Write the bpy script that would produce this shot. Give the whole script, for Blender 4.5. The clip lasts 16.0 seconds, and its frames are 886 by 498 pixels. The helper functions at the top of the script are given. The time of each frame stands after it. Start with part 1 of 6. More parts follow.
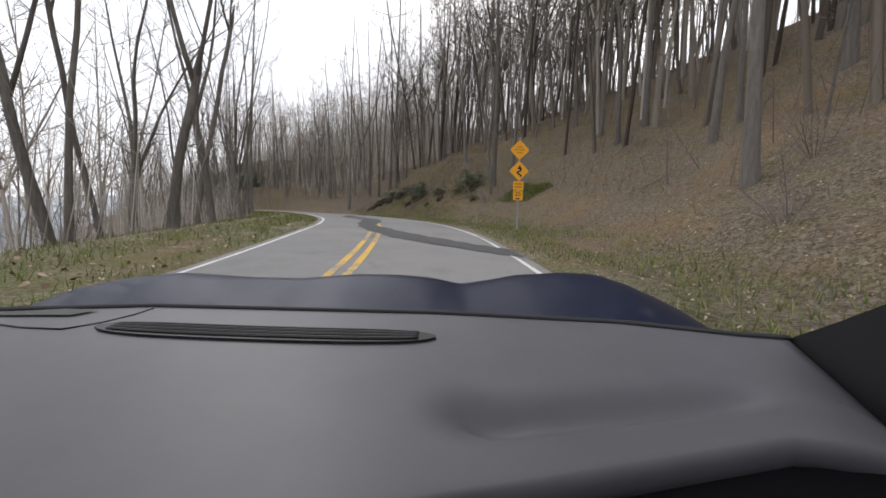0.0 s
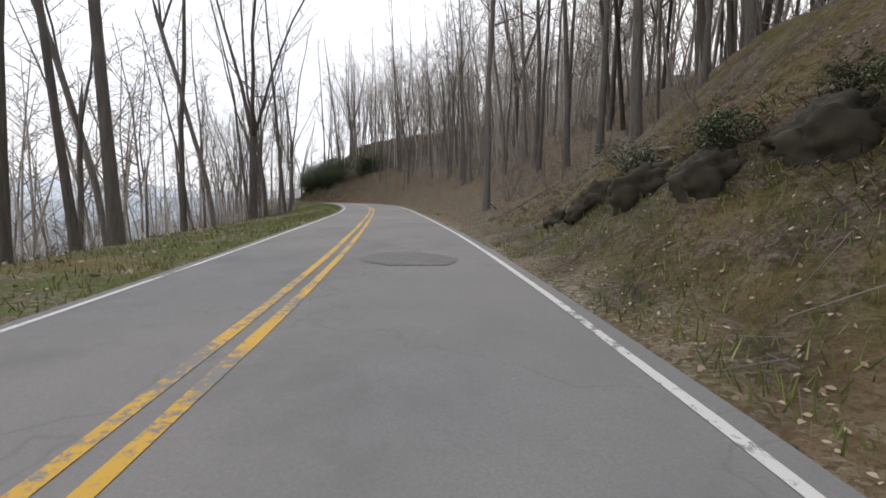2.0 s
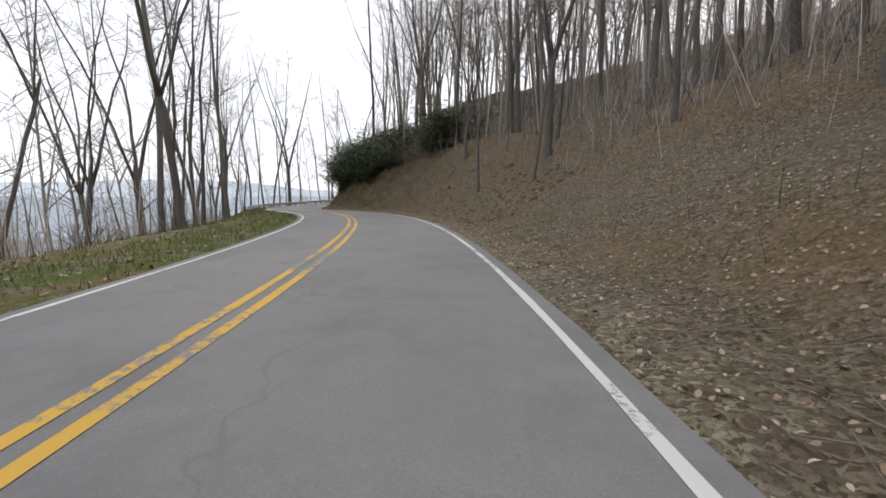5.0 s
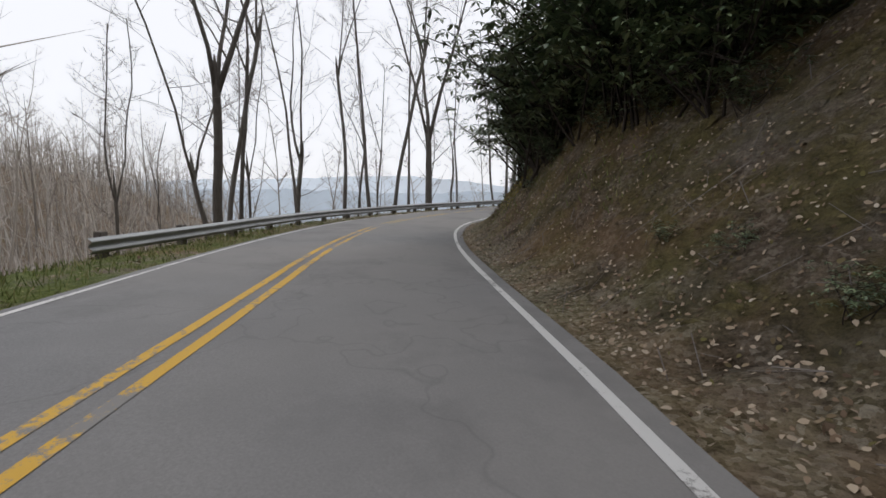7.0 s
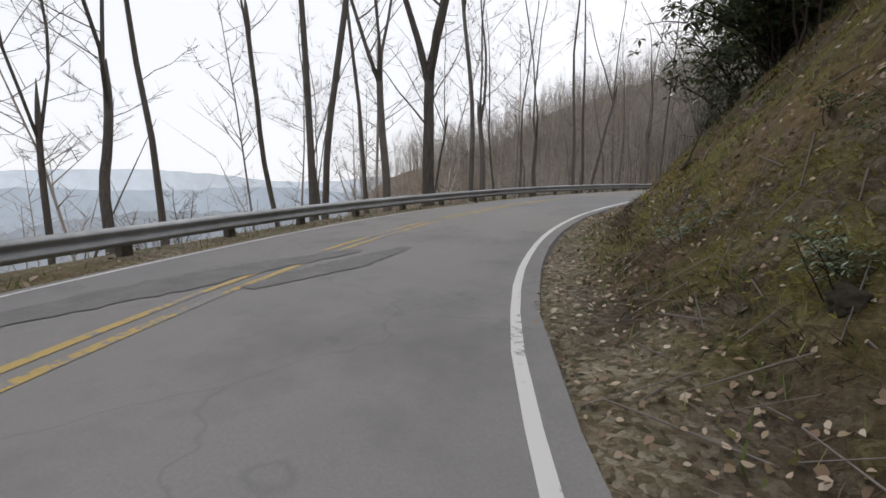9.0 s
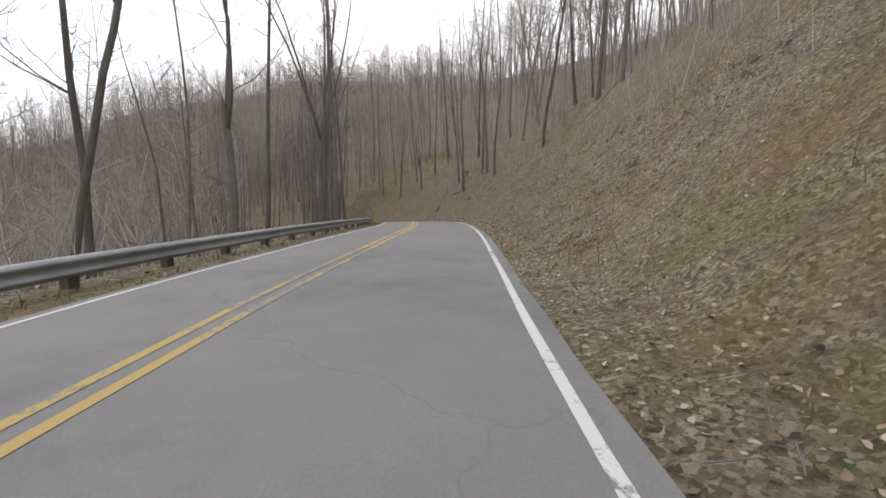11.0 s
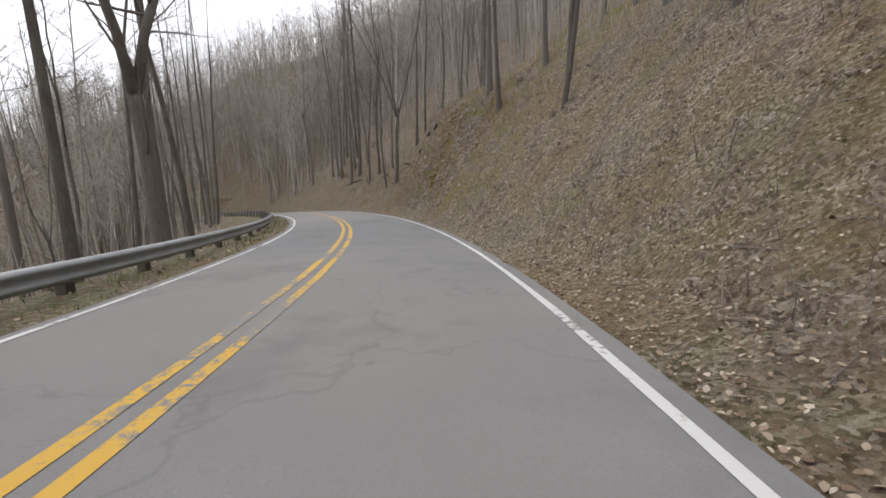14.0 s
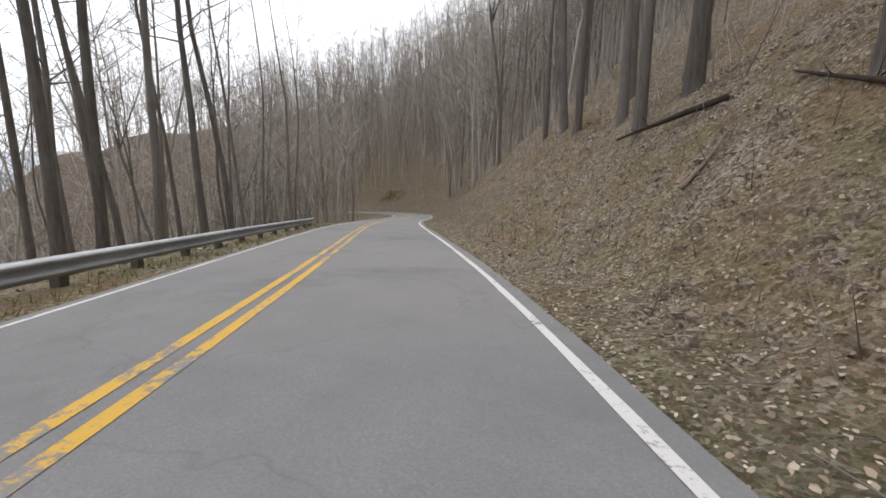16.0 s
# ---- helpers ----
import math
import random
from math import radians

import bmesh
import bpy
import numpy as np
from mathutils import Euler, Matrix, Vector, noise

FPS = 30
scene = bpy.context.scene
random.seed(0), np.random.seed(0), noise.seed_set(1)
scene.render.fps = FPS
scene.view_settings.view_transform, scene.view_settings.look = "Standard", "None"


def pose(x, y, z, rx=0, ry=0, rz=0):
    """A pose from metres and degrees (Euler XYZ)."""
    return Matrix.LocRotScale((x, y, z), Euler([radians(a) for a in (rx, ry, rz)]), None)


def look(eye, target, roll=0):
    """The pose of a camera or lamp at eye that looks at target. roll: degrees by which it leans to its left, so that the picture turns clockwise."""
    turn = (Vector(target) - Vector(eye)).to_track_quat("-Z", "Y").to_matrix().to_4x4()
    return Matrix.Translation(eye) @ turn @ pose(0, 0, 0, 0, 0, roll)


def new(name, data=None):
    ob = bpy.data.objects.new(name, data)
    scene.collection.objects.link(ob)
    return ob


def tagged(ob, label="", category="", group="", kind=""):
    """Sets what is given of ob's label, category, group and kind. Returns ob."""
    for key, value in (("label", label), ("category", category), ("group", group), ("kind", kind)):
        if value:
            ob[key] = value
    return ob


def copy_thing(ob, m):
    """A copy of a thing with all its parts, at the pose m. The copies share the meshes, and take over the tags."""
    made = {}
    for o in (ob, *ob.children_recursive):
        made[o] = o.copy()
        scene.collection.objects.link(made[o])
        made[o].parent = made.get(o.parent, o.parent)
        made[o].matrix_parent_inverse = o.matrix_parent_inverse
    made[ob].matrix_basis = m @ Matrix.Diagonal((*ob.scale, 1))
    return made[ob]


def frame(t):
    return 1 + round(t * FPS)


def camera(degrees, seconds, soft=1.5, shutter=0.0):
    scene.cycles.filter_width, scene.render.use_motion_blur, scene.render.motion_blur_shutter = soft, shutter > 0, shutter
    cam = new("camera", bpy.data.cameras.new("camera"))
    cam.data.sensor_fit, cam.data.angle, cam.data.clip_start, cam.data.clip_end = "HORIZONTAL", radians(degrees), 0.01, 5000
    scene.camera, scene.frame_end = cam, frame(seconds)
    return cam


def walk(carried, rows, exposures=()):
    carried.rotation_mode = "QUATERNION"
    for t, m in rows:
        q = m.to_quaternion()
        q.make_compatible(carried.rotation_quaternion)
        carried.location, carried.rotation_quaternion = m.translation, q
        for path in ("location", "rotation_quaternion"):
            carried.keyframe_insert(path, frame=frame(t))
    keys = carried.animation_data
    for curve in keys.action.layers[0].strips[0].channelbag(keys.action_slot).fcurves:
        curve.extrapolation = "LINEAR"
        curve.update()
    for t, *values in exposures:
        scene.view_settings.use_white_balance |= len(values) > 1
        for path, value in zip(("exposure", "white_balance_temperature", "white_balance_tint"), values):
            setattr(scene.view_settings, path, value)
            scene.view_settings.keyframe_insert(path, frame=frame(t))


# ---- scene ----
# ---------------------------------------------------------------- camera
ROWS = [
    (0.00, 0.000, 0.000, 1.150, 86.06, 1.33, -7.96),
    (0.25, 0.485, 4.705, 1.488, 85.95, 2.34, -6.03),
    (0.50, 0.791, 9.232, 1.752, 85.71, 3.01, -3.79),
    (0.75, 0.879, 13.577, 1.948, 85.06, 2.63, -0.56),
    (1.00, 0.714, 17.728, 2.081, 84.40, 1.96, 2.83),
    (1.25, 0.340, 21.685, 2.176, 84.14, 1.70, 5.74),
    (1.50, -0.201, 25.452, 2.255, 83.99, 1.38, 8.38),
    (1.75, -0.877, 29.033, 2.327, 83.81, 0.60, 10.76),
    (2.00, -1.657, 32.434, 2.399, 83.66, -0.06, 12.81),
    (2.25, -2.505, 35.662, 2.469, 83.58, 0.03, 14.37),
    (2.50, -3.390, 38.724, 2.535, 83.53, 0.38, 15.64),
    (2.75, -4.301, 41.643, 2.595, 83.48, 0.70, 16.82),
    (3.00, -5.234, 44.445, 2.646, 83.45, 0.97, 17.78),
    (3.25, -6.194, 47.190, 2.685, 83.46, 1.12, 18.50),
    (3.50, -7.187, 49.941, 2.708, 83.44, 1.10, 18.95),
    (3.75, -8.217, 52.759, 2.728, 83.21, 0.78, 18.92),
    (4.00, -9.287, 55.697, 2.755, 83.07, 0.38, 18.98),
    (4.25, -10.429, 58.776, 2.798, 83.44, 0.04, 19.57),
    (4.50, -11.684, 62.007, 2.865, 83.80, -0.21, 20.80),
    (4.75, -13.112, 65.370, 2.945, 83.66, -0.30, 23.16),
    (5.00, -14.777, 68.832, 3.026, 83.43, -0.20, 25.94),
    (5.25, -16.678, 72.359, 3.108, 83.42, 0.16, 28.46),
    (5.50, -18.805, 75.916, 3.188, 83.48, 0.71, 31.12),
    (5.75, -21.150, 79.433, 3.260, 83.61, 1.49, 34.08),
    (6.00, -23.696, 82.839, 3.315, 83.69, 2.19, 37.35),
    (6.25, -26.419, 86.046, 3.352, 83.61, 2.54, 41.21),
    (6.50, -29.277, 88.980, 3.369, 83.42, 2.50, 45.00),
    (6.75, -32.182, 91.619, 3.369, 83.16, 1.78, 48.24),
    (7.00, -35.043, 93.966, 3.359, 82.83, 0.86, 50.66),
    (7.25, -37.785, 96.076, 3.341, 82.35, 0.07, 51.79),
    (7.50, -40.345, 98.010, 3.321, 81.91, -0.49, 51.62),
    (7.75, -42.684, 99.837, 3.308, 81.68, -0.53, 49.94),
    (8.00, -44.772, 101.613, 3.309, 81.59, -0.37, 46.78),
    (8.25, -46.608, 103.411, 3.324, 81.66, -0.20, 41.89),
    (8.50, -48.187, 105.292, 3.350, 81.83, -0.06, 35.82),
    (8.75, -49.511, 107.288, 3.387, 81.95, -0.14, 28.87),
    (9.00, -50.566, 109.426, 3.437, 82.27, -0.19, 21.49),
    (9.25, -51.347, 111.699, 3.508, 83.17, 0.08, 14.24),
    (9.50, -51.844, 114.095, 3.610, 84.13, 0.36, 7.05),
    (9.75, -52.045, 116.607, 3.740, 84.73, 0.38, -0.03),
    (10.00, -51.937, 119.226, 3.894, 85.14, 0.26, -6.78),
    (10.25, -51.512, 121.949, 4.057, 85.42, 0.05, -13.03),
    (10.50, -50.765, 124.776, 4.211, 85.42, -0.23, -18.55),
    (10.75, -49.710, 127.708, 4.349, 84.89, -0.53, -23.02),
    (11.00, -48.370, 130.755, 4.463, 84.21, -0.86, -26.44),
    (11.25, -46.784, 133.931, 4.550, 83.72, -1.20, -28.63),
    (11.50, -45.002, 137.261, 4.611, 83.23, -1.57, -29.73),
    (11.75, -43.078, 140.767, 4.643, 82.58, -2.05, -29.80),
    (12.00, -41.080, 144.475, 4.646, 82.03, -2.52, -28.94),
    (12.25, -39.080, 148.400, 4.618, 81.85, -2.91, -27.11),
    (12.50, -37.160, 152.555, 4.559, 81.78, -3.15, -24.69),
    (12.75, -35.372, 156.920, 4.469, 81.62, -3.13, -22.04),
    (13.00, -33.760, 161.472, 4.352, 81.46, -2.92, -19.17),
    (13.25, -32.358, 166.172, 4.205, 81.36, -2.50, -16.26),
    (13.50, -31.192, 170.977, 4.027, 81.18, -2.05, -13.19),
    (13.75, -30.294, 175.842, 3.823, 80.65, -1.76, -9.89),
    (14.00, -29.690, 180.720, 3.599, 80.23, -1.47, -6.42),
    (14.25, -29.393, 185.559, 3.370, 80.46, -1.01, -2.75),
    (14.50, -29.411, 190.313, 3.151, 80.88, -0.57, 0.94),
    (14.75, -29.718, 194.941, 2.951, 81.28, -0.31, 4.45),
    (15.00, -30.287, 199.410, 2.776, 81.54, -0.16, 7.86),
    (15.25, -31.093, 203.703, 2.617, 81.38, -0.12, 11.21),
    (15.50, -32.111, 207.808, 2.462, 81.05, -0.13, 14.37),
    (15.75, -33.307, 211.743, 2.294, 80.71, -0.11, 17.21),
    (16.00, -34.656, 215.531, 2.100, 80.26, -0.14, 19.73),
]
cam = camera(92.08, 16.0, soft=1.6)


def stance(x, y, z, rx, roll, rz):
    return pose(x, y, z, rx, 0, rz) @ pose(0, 0, 0, 0, 0, roll)


EXPOSURES = [(0, 0.12), (2, 0.05), (6, 0.05), (7.2, -0.25), (9.7, -0.14), (11.8, 0.22), (13.5, 0.22), (15.5, 0.28), (16, 0.28)]
walk(cam, [(r[0], stance(*r[1:])) for r in ROWS], EXPOSURES)

# ---------------------------------------------------------------- light
world = bpy.data.worlds.new("overcast_sky")
scene.world = world
world.use_nodes = True
wn = world.node_tree.nodes
wn.clear()
wsky = wn.new("ShaderNodeTexSky")
wsky.sky_type = "NISHITA"
wsky.sun_disc = False
wsky.sun_elevation = radians(38)
wsky.sun_rotation = radians(20)
wsky.dust_density = 6.0
wsky.altitude = 900
wmix = wn.new("ShaderNodeMixRGB")
wmix.inputs[0].default_value = 0.86
wmix.inputs[2].default_value = (12.5, 12.6, 13.2, 1)
wbg = wn.new("ShaderNodeBackground")
wbg.inputs[1].default_value = 0.1
wout = wn.new("ShaderNodeOutputWorld")
world.node_tree.links.new(wsky.outputs[0], wmix.inputs[1])
world.node_tree.links.new(wmix.outputs[0], wbg.inputs[0])
world.node_tree.links.new(wbg.outputs[0], wout.inputs[0])
sun_data = bpy.data.lights.new("sun", "SUN")
sun_data.energy, sun_data.angle, sun_data.color = 0.8, radians(14), (1.0, 0.98, 0.95)
sun = new("sun", sun_data)
sun.matrix_world = look((0, 0, 60), (22, -60, 0))


# ---------------------------------------------------------------- materials
def material(name, rough=0.8, metal=0.0, spec=0.3):
    m = bpy.data.materials.new(name)
    m.use_nodes = True
    b = m.node_tree.nodes["Principled BSDF"]
    b.inputs["Roughness"].default_value = rough
    b.inputs["Metallic"].default_value = metal
    b.inputs["Specular IOR Level"].default_value = spec
    return m, m.node_tree.nodes, m.node_tree.links, b


def coords(n, kind="Object"):
    return n.new("ShaderNodeTexCoord").outputs[kind]


def geo_pos(n):
    return n.new("ShaderNodeNewGeometry").outputs["Position"]


def noise_tex(n, l, vec, scale, detail=6.0, rough=0.6, stretch=None):
    t = n.new("ShaderNodeTexNoise")
    t.inputs["Scale"].default_value, t.inputs["Detail"].default_value, t.inputs["Roughness"].default_value = scale, detail, rough
    if stretch:
        mp = n.new("ShaderNodeMapping")
        mp.inputs["Scale"].default_value = stretch
        l.new(vec, mp.inputs["Vector"])
        vec = mp.outputs[0]
    l.new(vec, t.inputs["Vector"])
    return t.outputs["Fac"]


def ramp(n, l, fac, stops):
    r = n.new("ShaderNodeValToRGB")
    e = r.color_ramp.elements
    while len(e) < len(stops):
        e.new(0.5)
    for k, (p, c) in enumerate(stops):
        e[k].position = p
        e[k].color = (*c, 1)
    l.new(fac, r.inputs[0])
    return r.outputs[0]


def mix(n, l, fac, a, b, kind="MIX"):
    m = n.new("ShaderNodeMixRGB")
    m.blend_type = kind
    for k, v in enumerate((fac, a, b)):
        if isinstance(v, (int, float)):
            m.inputs[k].default_value = v
        elif isinstance(v, tuple):
            m.inputs[k].default_value = (*v, 1)
        else:
            l.new(v, m.inputs[k])
    return m.outputs[0]


def bump(n, l, b, height, strength, distance):
    k = n.new("ShaderNodeBump")
    k.inputs["Strength"].default_value, k.inputs["Distance"].default_value = strength, distance
    l.new(height, k.inputs["Height"])
    l.new(k.outputs[0], b.inputs["Normal"])


def simple(name, color, rough=0.7, metal=0.0, spec=0.3, grain=8.0, spread=0.25, bumpy=0.0):
    """A surface of one paint with a fine and a coarse variation."""
    m, n, l, b = material(name, rough, metal, spec)
    v = coords(n)
    f = noise_tex(n, l, v, grain, 8)
    g = noise_tex(n, l, v, grain / 7, 3)
    lo = tuple(c * (1 - spread) for c in color)
    hi = tuple(min(1, c * (1 + spread)) for c in color)
    c1 = ramp(n, l, f, [(0.3, lo), (0.7, hi)])
    c2 = ramp(n, l, g, [(0.3, lo), (0.7, hi)])
    l.new(mix(n, l, 0.5, c1, c2), b.inputs["Base Color"])
    if bumpy:
        bump(n, l, b, f, bumpy, 0.02)
    return m


def ground_material():
    m, n, l, b = material("leaf_litter_ground", 0.95, 0, 0.15)
    v = geo_pos(n)
    fine = noise_tex(n, l, v, 9.0, 8, 0.75)
    mid = noise_tex(n, l, v, 2.2, 6, 0.65)
    big = noise_tex(n, l, v, 0.16, 4, 0.6)
    litter = ramp(n, l, fine, [(0.28, (0.10, 0.076, 0.056)), (0.5, (0.31, 0.245, 0.185)), (0.70, (0.55, 0.465, 0.37))])
    soil = ramp(n, l, fine, [(0.3, (0.075, 0.056, 0.041)), (0.7, (0.25, 0.19, 0.14))])
    base = mix(n, l, ramp(n, l, mid, [(0.42, (0, 0, 0)), (0.62, (1, 1, 1))]), soil, litter)
    base = mix(n, l, ramp(n, l, big, [(0.42, (0, 0, 0)), (0.7, (0.5, 0.5, 0.5))]), base, (0.2, 0.17, 0.115))
    cells = n.new("ShaderNodeTexVoronoi")
    cells.inputs["Scale"].default_value = 26.0
    cells.inputs["Randomness"].default_value = 1.0
    shift = n.new("ShaderNodeVectorMath")
    shift.operation = "MULTIPLY_ADD"
    wob = n.new("ShaderNodeTexNoise")
    wob.inputs["Scale"].default_value = 9.0
    l.new(v, wob.inputs["Vector"])
    l.new(wob.outputs["Color"], shift.inputs[0])
    shift.inputs[1].default_value = (0.12, 0.12, 0.12)
    l.new(v, shift.inputs[2])
    l.new(shift.outputs[0], cells.inputs["Vector"])
    grey = n.new("ShaderNodeSeparateColor")
    l.new(cells.outputs["Color"], grey.inputs[0])
    scales = ramp(n, l, grey.outputs[0], [(0.0, (0.045, 0.034, 0.025)), (0.3, (0.215, 0.165, 0.122)), (0.7, (0.42, 0.345, 0.268)), (1.0, (0.66, 0.585, 0.49))])
    base = mix(n, l, ramp(n, l, mid, [(0.36, (0.25, 0.25, 0.25)), (0.6, (0.8, 0.8, 0.8))]), base, scales)
    at = n.new("ShaderNodeAttribute")
    at.attribute_name = "cover"
    sep = n.new("ShaderNodeSeparateColor")
    l.new(at.outputs["Color"], sep.inputs[0])
    patch = noise_tex(n, l, v, 1.1, 6, 0.7)
    grass = ramp(n, l, fine, [(0.3, (0.06, 0.082, 0.02)), (0.55, (0.15, 0.18, 0.05)), (0.75, (0.25, 0.25, 0.095))])
    moss = ramp(n, l, fine, [(0.3, (0.08, 0.076, 0.018)), (0.7, (0.33, 0.28, 0.075))])
    fg = n.new("ShaderNodeMath")
    fg.operation = "MULTIPLY"
    l.new(sep.outputs[0], fg.inputs[0])
    l.new(ramp(n, l, patch, [(0.36, (0, 0, 0)), (0.52, (1, 1, 1))]), fg.inputs[1])
    fm = n.new("ShaderNodeMath")
    fm.operation = "MULTIPLY"
    l.new(sep.outputs[1], fm.inputs[0])
    l.new(ramp(n, l, patch, [(0.42, (0, 0, 0)), (0.56, (1, 1, 1))]), fm.inputs[1])
    base = mix(n, l, fg.outputs[0], base, grass)
    # dark soil colour with the shade under shrubs and overhangs put into it
    shaded_soil = ramp(n, l, fine, [(0.3, (0.03, 0.024, 0.016)), (0.7, (0.12, 0.09, 0.062))])
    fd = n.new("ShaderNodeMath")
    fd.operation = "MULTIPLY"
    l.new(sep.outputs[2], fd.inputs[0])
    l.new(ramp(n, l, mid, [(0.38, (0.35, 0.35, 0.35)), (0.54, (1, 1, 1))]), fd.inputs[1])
    base = mix(n, l, fd.outputs[0], base, shaded_soil)
    base = mix(n, l, fm.outputs[0], base, moss)
    # warm drifts, greenish ground plants and grey weathered litter in patches of some metres
    drift = noise_tex(n, l, v, 0.34, 5, 0.65)
    base = mix(n, l, ramp(n, l, drift, [(0.5, (0, 0, 0)), (0.66, (0.45, 0.45, 0.45))]), base, (0.27, 0.165, 0.085))
    sprout = noise_tex(n, l, v, 0.55, 6, 0.75)
    base = mix(n, l, ramp(n, l, sprout, [(0.54, (0, 0, 0)), (0.72, (0.5, 0.5, 0.5))]), base, (0.115, 0.115, 0.04))
    base = mix(n, l, ramp(n, l, drift, [(0.3, (0.3, 0.3, 0.3)), (0.46, (0, 0, 0))]), base, (0.2, 0.19, 0.175))
    crumb = noise_tex(n, l, v, 48.0, 5, 0.8)
    base = mix(n, l, 0.75, base, ramp(n, l, crumb, [(0.3, (0.35, 0.34, 0.33)), (0.5, (0.95, 0.95, 0.95)), (0.66, (1.0, 1.0, 1.0))]), "MULTIPLY")
    l.new(base, b.inputs["Base Color"])
    hgt = n.new("ShaderNodeMath")
    hgt.operation = "ADD"
    l.new(fine, hgt.inputs[0])
    l.new(grey.outputs[1], hgt.inputs[1])
    heap = n.new("ShaderNodeMath")
    heap.operation = "MULTIPLY_ADD"
    l.new(noise_tex(n, l, v, 4.0, 4, 0.6), heap.inputs[0])
    heap.inputs[1].default_value = 2.6
    l.new(hgt.outputs[0], heap.inputs[2])
    bump(n, l, b, heap.outputs[0], 0.9, 0.08)
    return m


def asphalt_material():
    m, n, l, b = material("worn_asphalt", 0.9, 0, 0.25)
    v = geo_pos(n)
    fine = noise_tex(n, l, v, 60, 4, 0.8)
    blot = noise_tex(n, l, v, 1.3, 7, 0.65)
    big = noise_tex(n, l, v, 0.12, 3, 0.5)
    c = ramp(n, l, fine, [(0.25, (0.15, 0.15, 0.152)), (0.75, (0.27, 0.265, 0.265))])
    c = mix(n, l, ramp(n, l, blot, [(0.35, (0, 0, 0)), (0.65, (0.35, 0.35, 0.35))]), c, (0.14, 0.14, 0.142))
    c = mix(n, l, ramp(n, l, big, [(0.36, (0, 0, 0)), (0.62, (0.7, 0.7, 0.7))]), c, (0.255, 0.24, 0.225))
    stain = noise_tex(n, l, v, 0.45, 5, 0.7)
    c = mix(n, l, ramp(n, l, stain, [(0.52, (0, 0, 0)), (0.72, (0.55, 0.55, 0.55))]), c, (0.13, 0.127, 0.125))
    vor = n.new("ShaderNodeTexVoronoi")
    vor.feature = "DISTANCE_TO_EDGE"
    vor.inputs["Scale"].default_value = 0.33
    wob = n.new("ShaderNodeVectorMath")
    wob.operation = "ADD"
    nt = n.new("ShaderNodeTexNoise")
    nt.inputs["Scale"].default_value = 1.7
    l.new(v, nt.inputs["Vector"])
    l.new(v, wob.inputs[0])
    l.new(nt.outputs["Color"], wob.inputs[1])
    l.new(wob.outputs[0], vor.inputs["Vector"])
    crack = ramp(n, l, vor.outputs["Distance"], [(0.0, (0.18, 0.18, 0.18)), (0.007, (0, 0, 0))])
    c = mix(n, l, crack, c, (0.06, 0.06, 0.06))
    l.new(c, b.inputs["Base Color"])
    bump(n, l, b, fine, 0.25, 0.01)
    return m


def paint_material(name, color, worn):
    m, n, l, b = material(name, 0.75, 0, 0.3)
    v = geo_pos(n)
    f = noise_tex(n, l, v, 14, 8, 0.75)
    g = noise_tex(n, l, v, 0.7, 4, 0.6)
    s = n.new("ShaderNodeMath")
    s.operation = "ADD"
    l.new(f, s.inputs[0])
    l.new(g, s.inputs[1])
    k = ramp(n, l, s.outputs[0], [(worn, (0, 0, 0)), (worn + 0.1, (1, 1, 1))])
    l.new(mix(n, l, k, (0.225, 0.215, 0.205), color), b.inputs["Base Color"])
    return m


def bark_material(name, dark, light, lichen):
    m, n, l, b = material(name, 0.95, 0, 0.1)
    v = coords(n)
    f = noise_tex(n, l, v, 3.0, 8, 0.7, (6, 6, 0.7))
    g = noise_tex(n, l, v, 0.7, 4, 0.6)
    c = ramp(n, l, f, [(0.3, dark), (0.7, light)])
    c = mix(n, l, ramp(n, l, g, [(0.5, (0, 0, 0)), (0.68, (0.6, 0.6, 0.6))]), c, lichen)
    r = n.new("ShaderNodeObjectInfo").outputs["Random"]
    c = mix(n, l, 0.35, c, ramp(n, l, r, [(0.0, (0.08, 0.07, 0.063)), (1.0, (0.24, 0.22, 0.2))]))
    l.new(c, b.inputs["Base Color"])
    bump(n, l, b, f, 0.8, 0.03)
    return m


def island_material(name, stops, rough=0.85, spec=0.2, trans=0.0):
    m, n, l, b = material(name, rough, 0, spec)
    r = n.new("ShaderNodeNewGeometry").outputs["Random Per Island"]
    l.new(ramp(n, l, r, stops), b.inputs["Base Color"])
    return m


M_GROUND = ground_material()
M_ROAD = asphalt_material()
M_PATCH = simple("dark_asphalt_patch", (0.085, 0.085, 0.088), 0.9, 0, 0.2, 40, 0.3, 0.2)
M_WHITE = paint_material("worn_white_paint", (0.62, 0.61, 0.59), 0.82)
M_STAIN = simple("dark_road_stain", (0.175, 0.17, 0.165), 0.9, 0, 0.2, 30, 0.25)
M_FAINT = paint_material("almost_worn_off_yellow_paint", (0.43, 0.31, 0.11), 0.97)
M_YELLOW = paint_material("worn_yellow_paint", (0.6, 0.36, 0.06), 0.9)
M_BARK = bark_material("grey_brown_bark", (0.06, 0.053, 0.048), (0.2, 0.18, 0.16), (0.27, 0.27, 0.24))
M_TWIG = simple("twig_bark", (0.2, 0.175, 0.16), 0.95, 0, 0.1, 2.0, 0.35)
# paler than near bark: the haze of distance is put into this colour
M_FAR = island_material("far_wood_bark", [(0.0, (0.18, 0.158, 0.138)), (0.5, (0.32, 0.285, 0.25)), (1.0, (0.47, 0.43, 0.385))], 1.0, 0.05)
M_LEAF = island_material("dry_leaves", [(0.0, (0.075, 0.05, 0.033)), (0.3, (0.21, 0.145, 0.095)), (0.7, (0.39, 0.305, 0.22)), (0.92, (0.43, 0.35, 0.265)), (1.0, (0.5, 0.43, 0.345))])
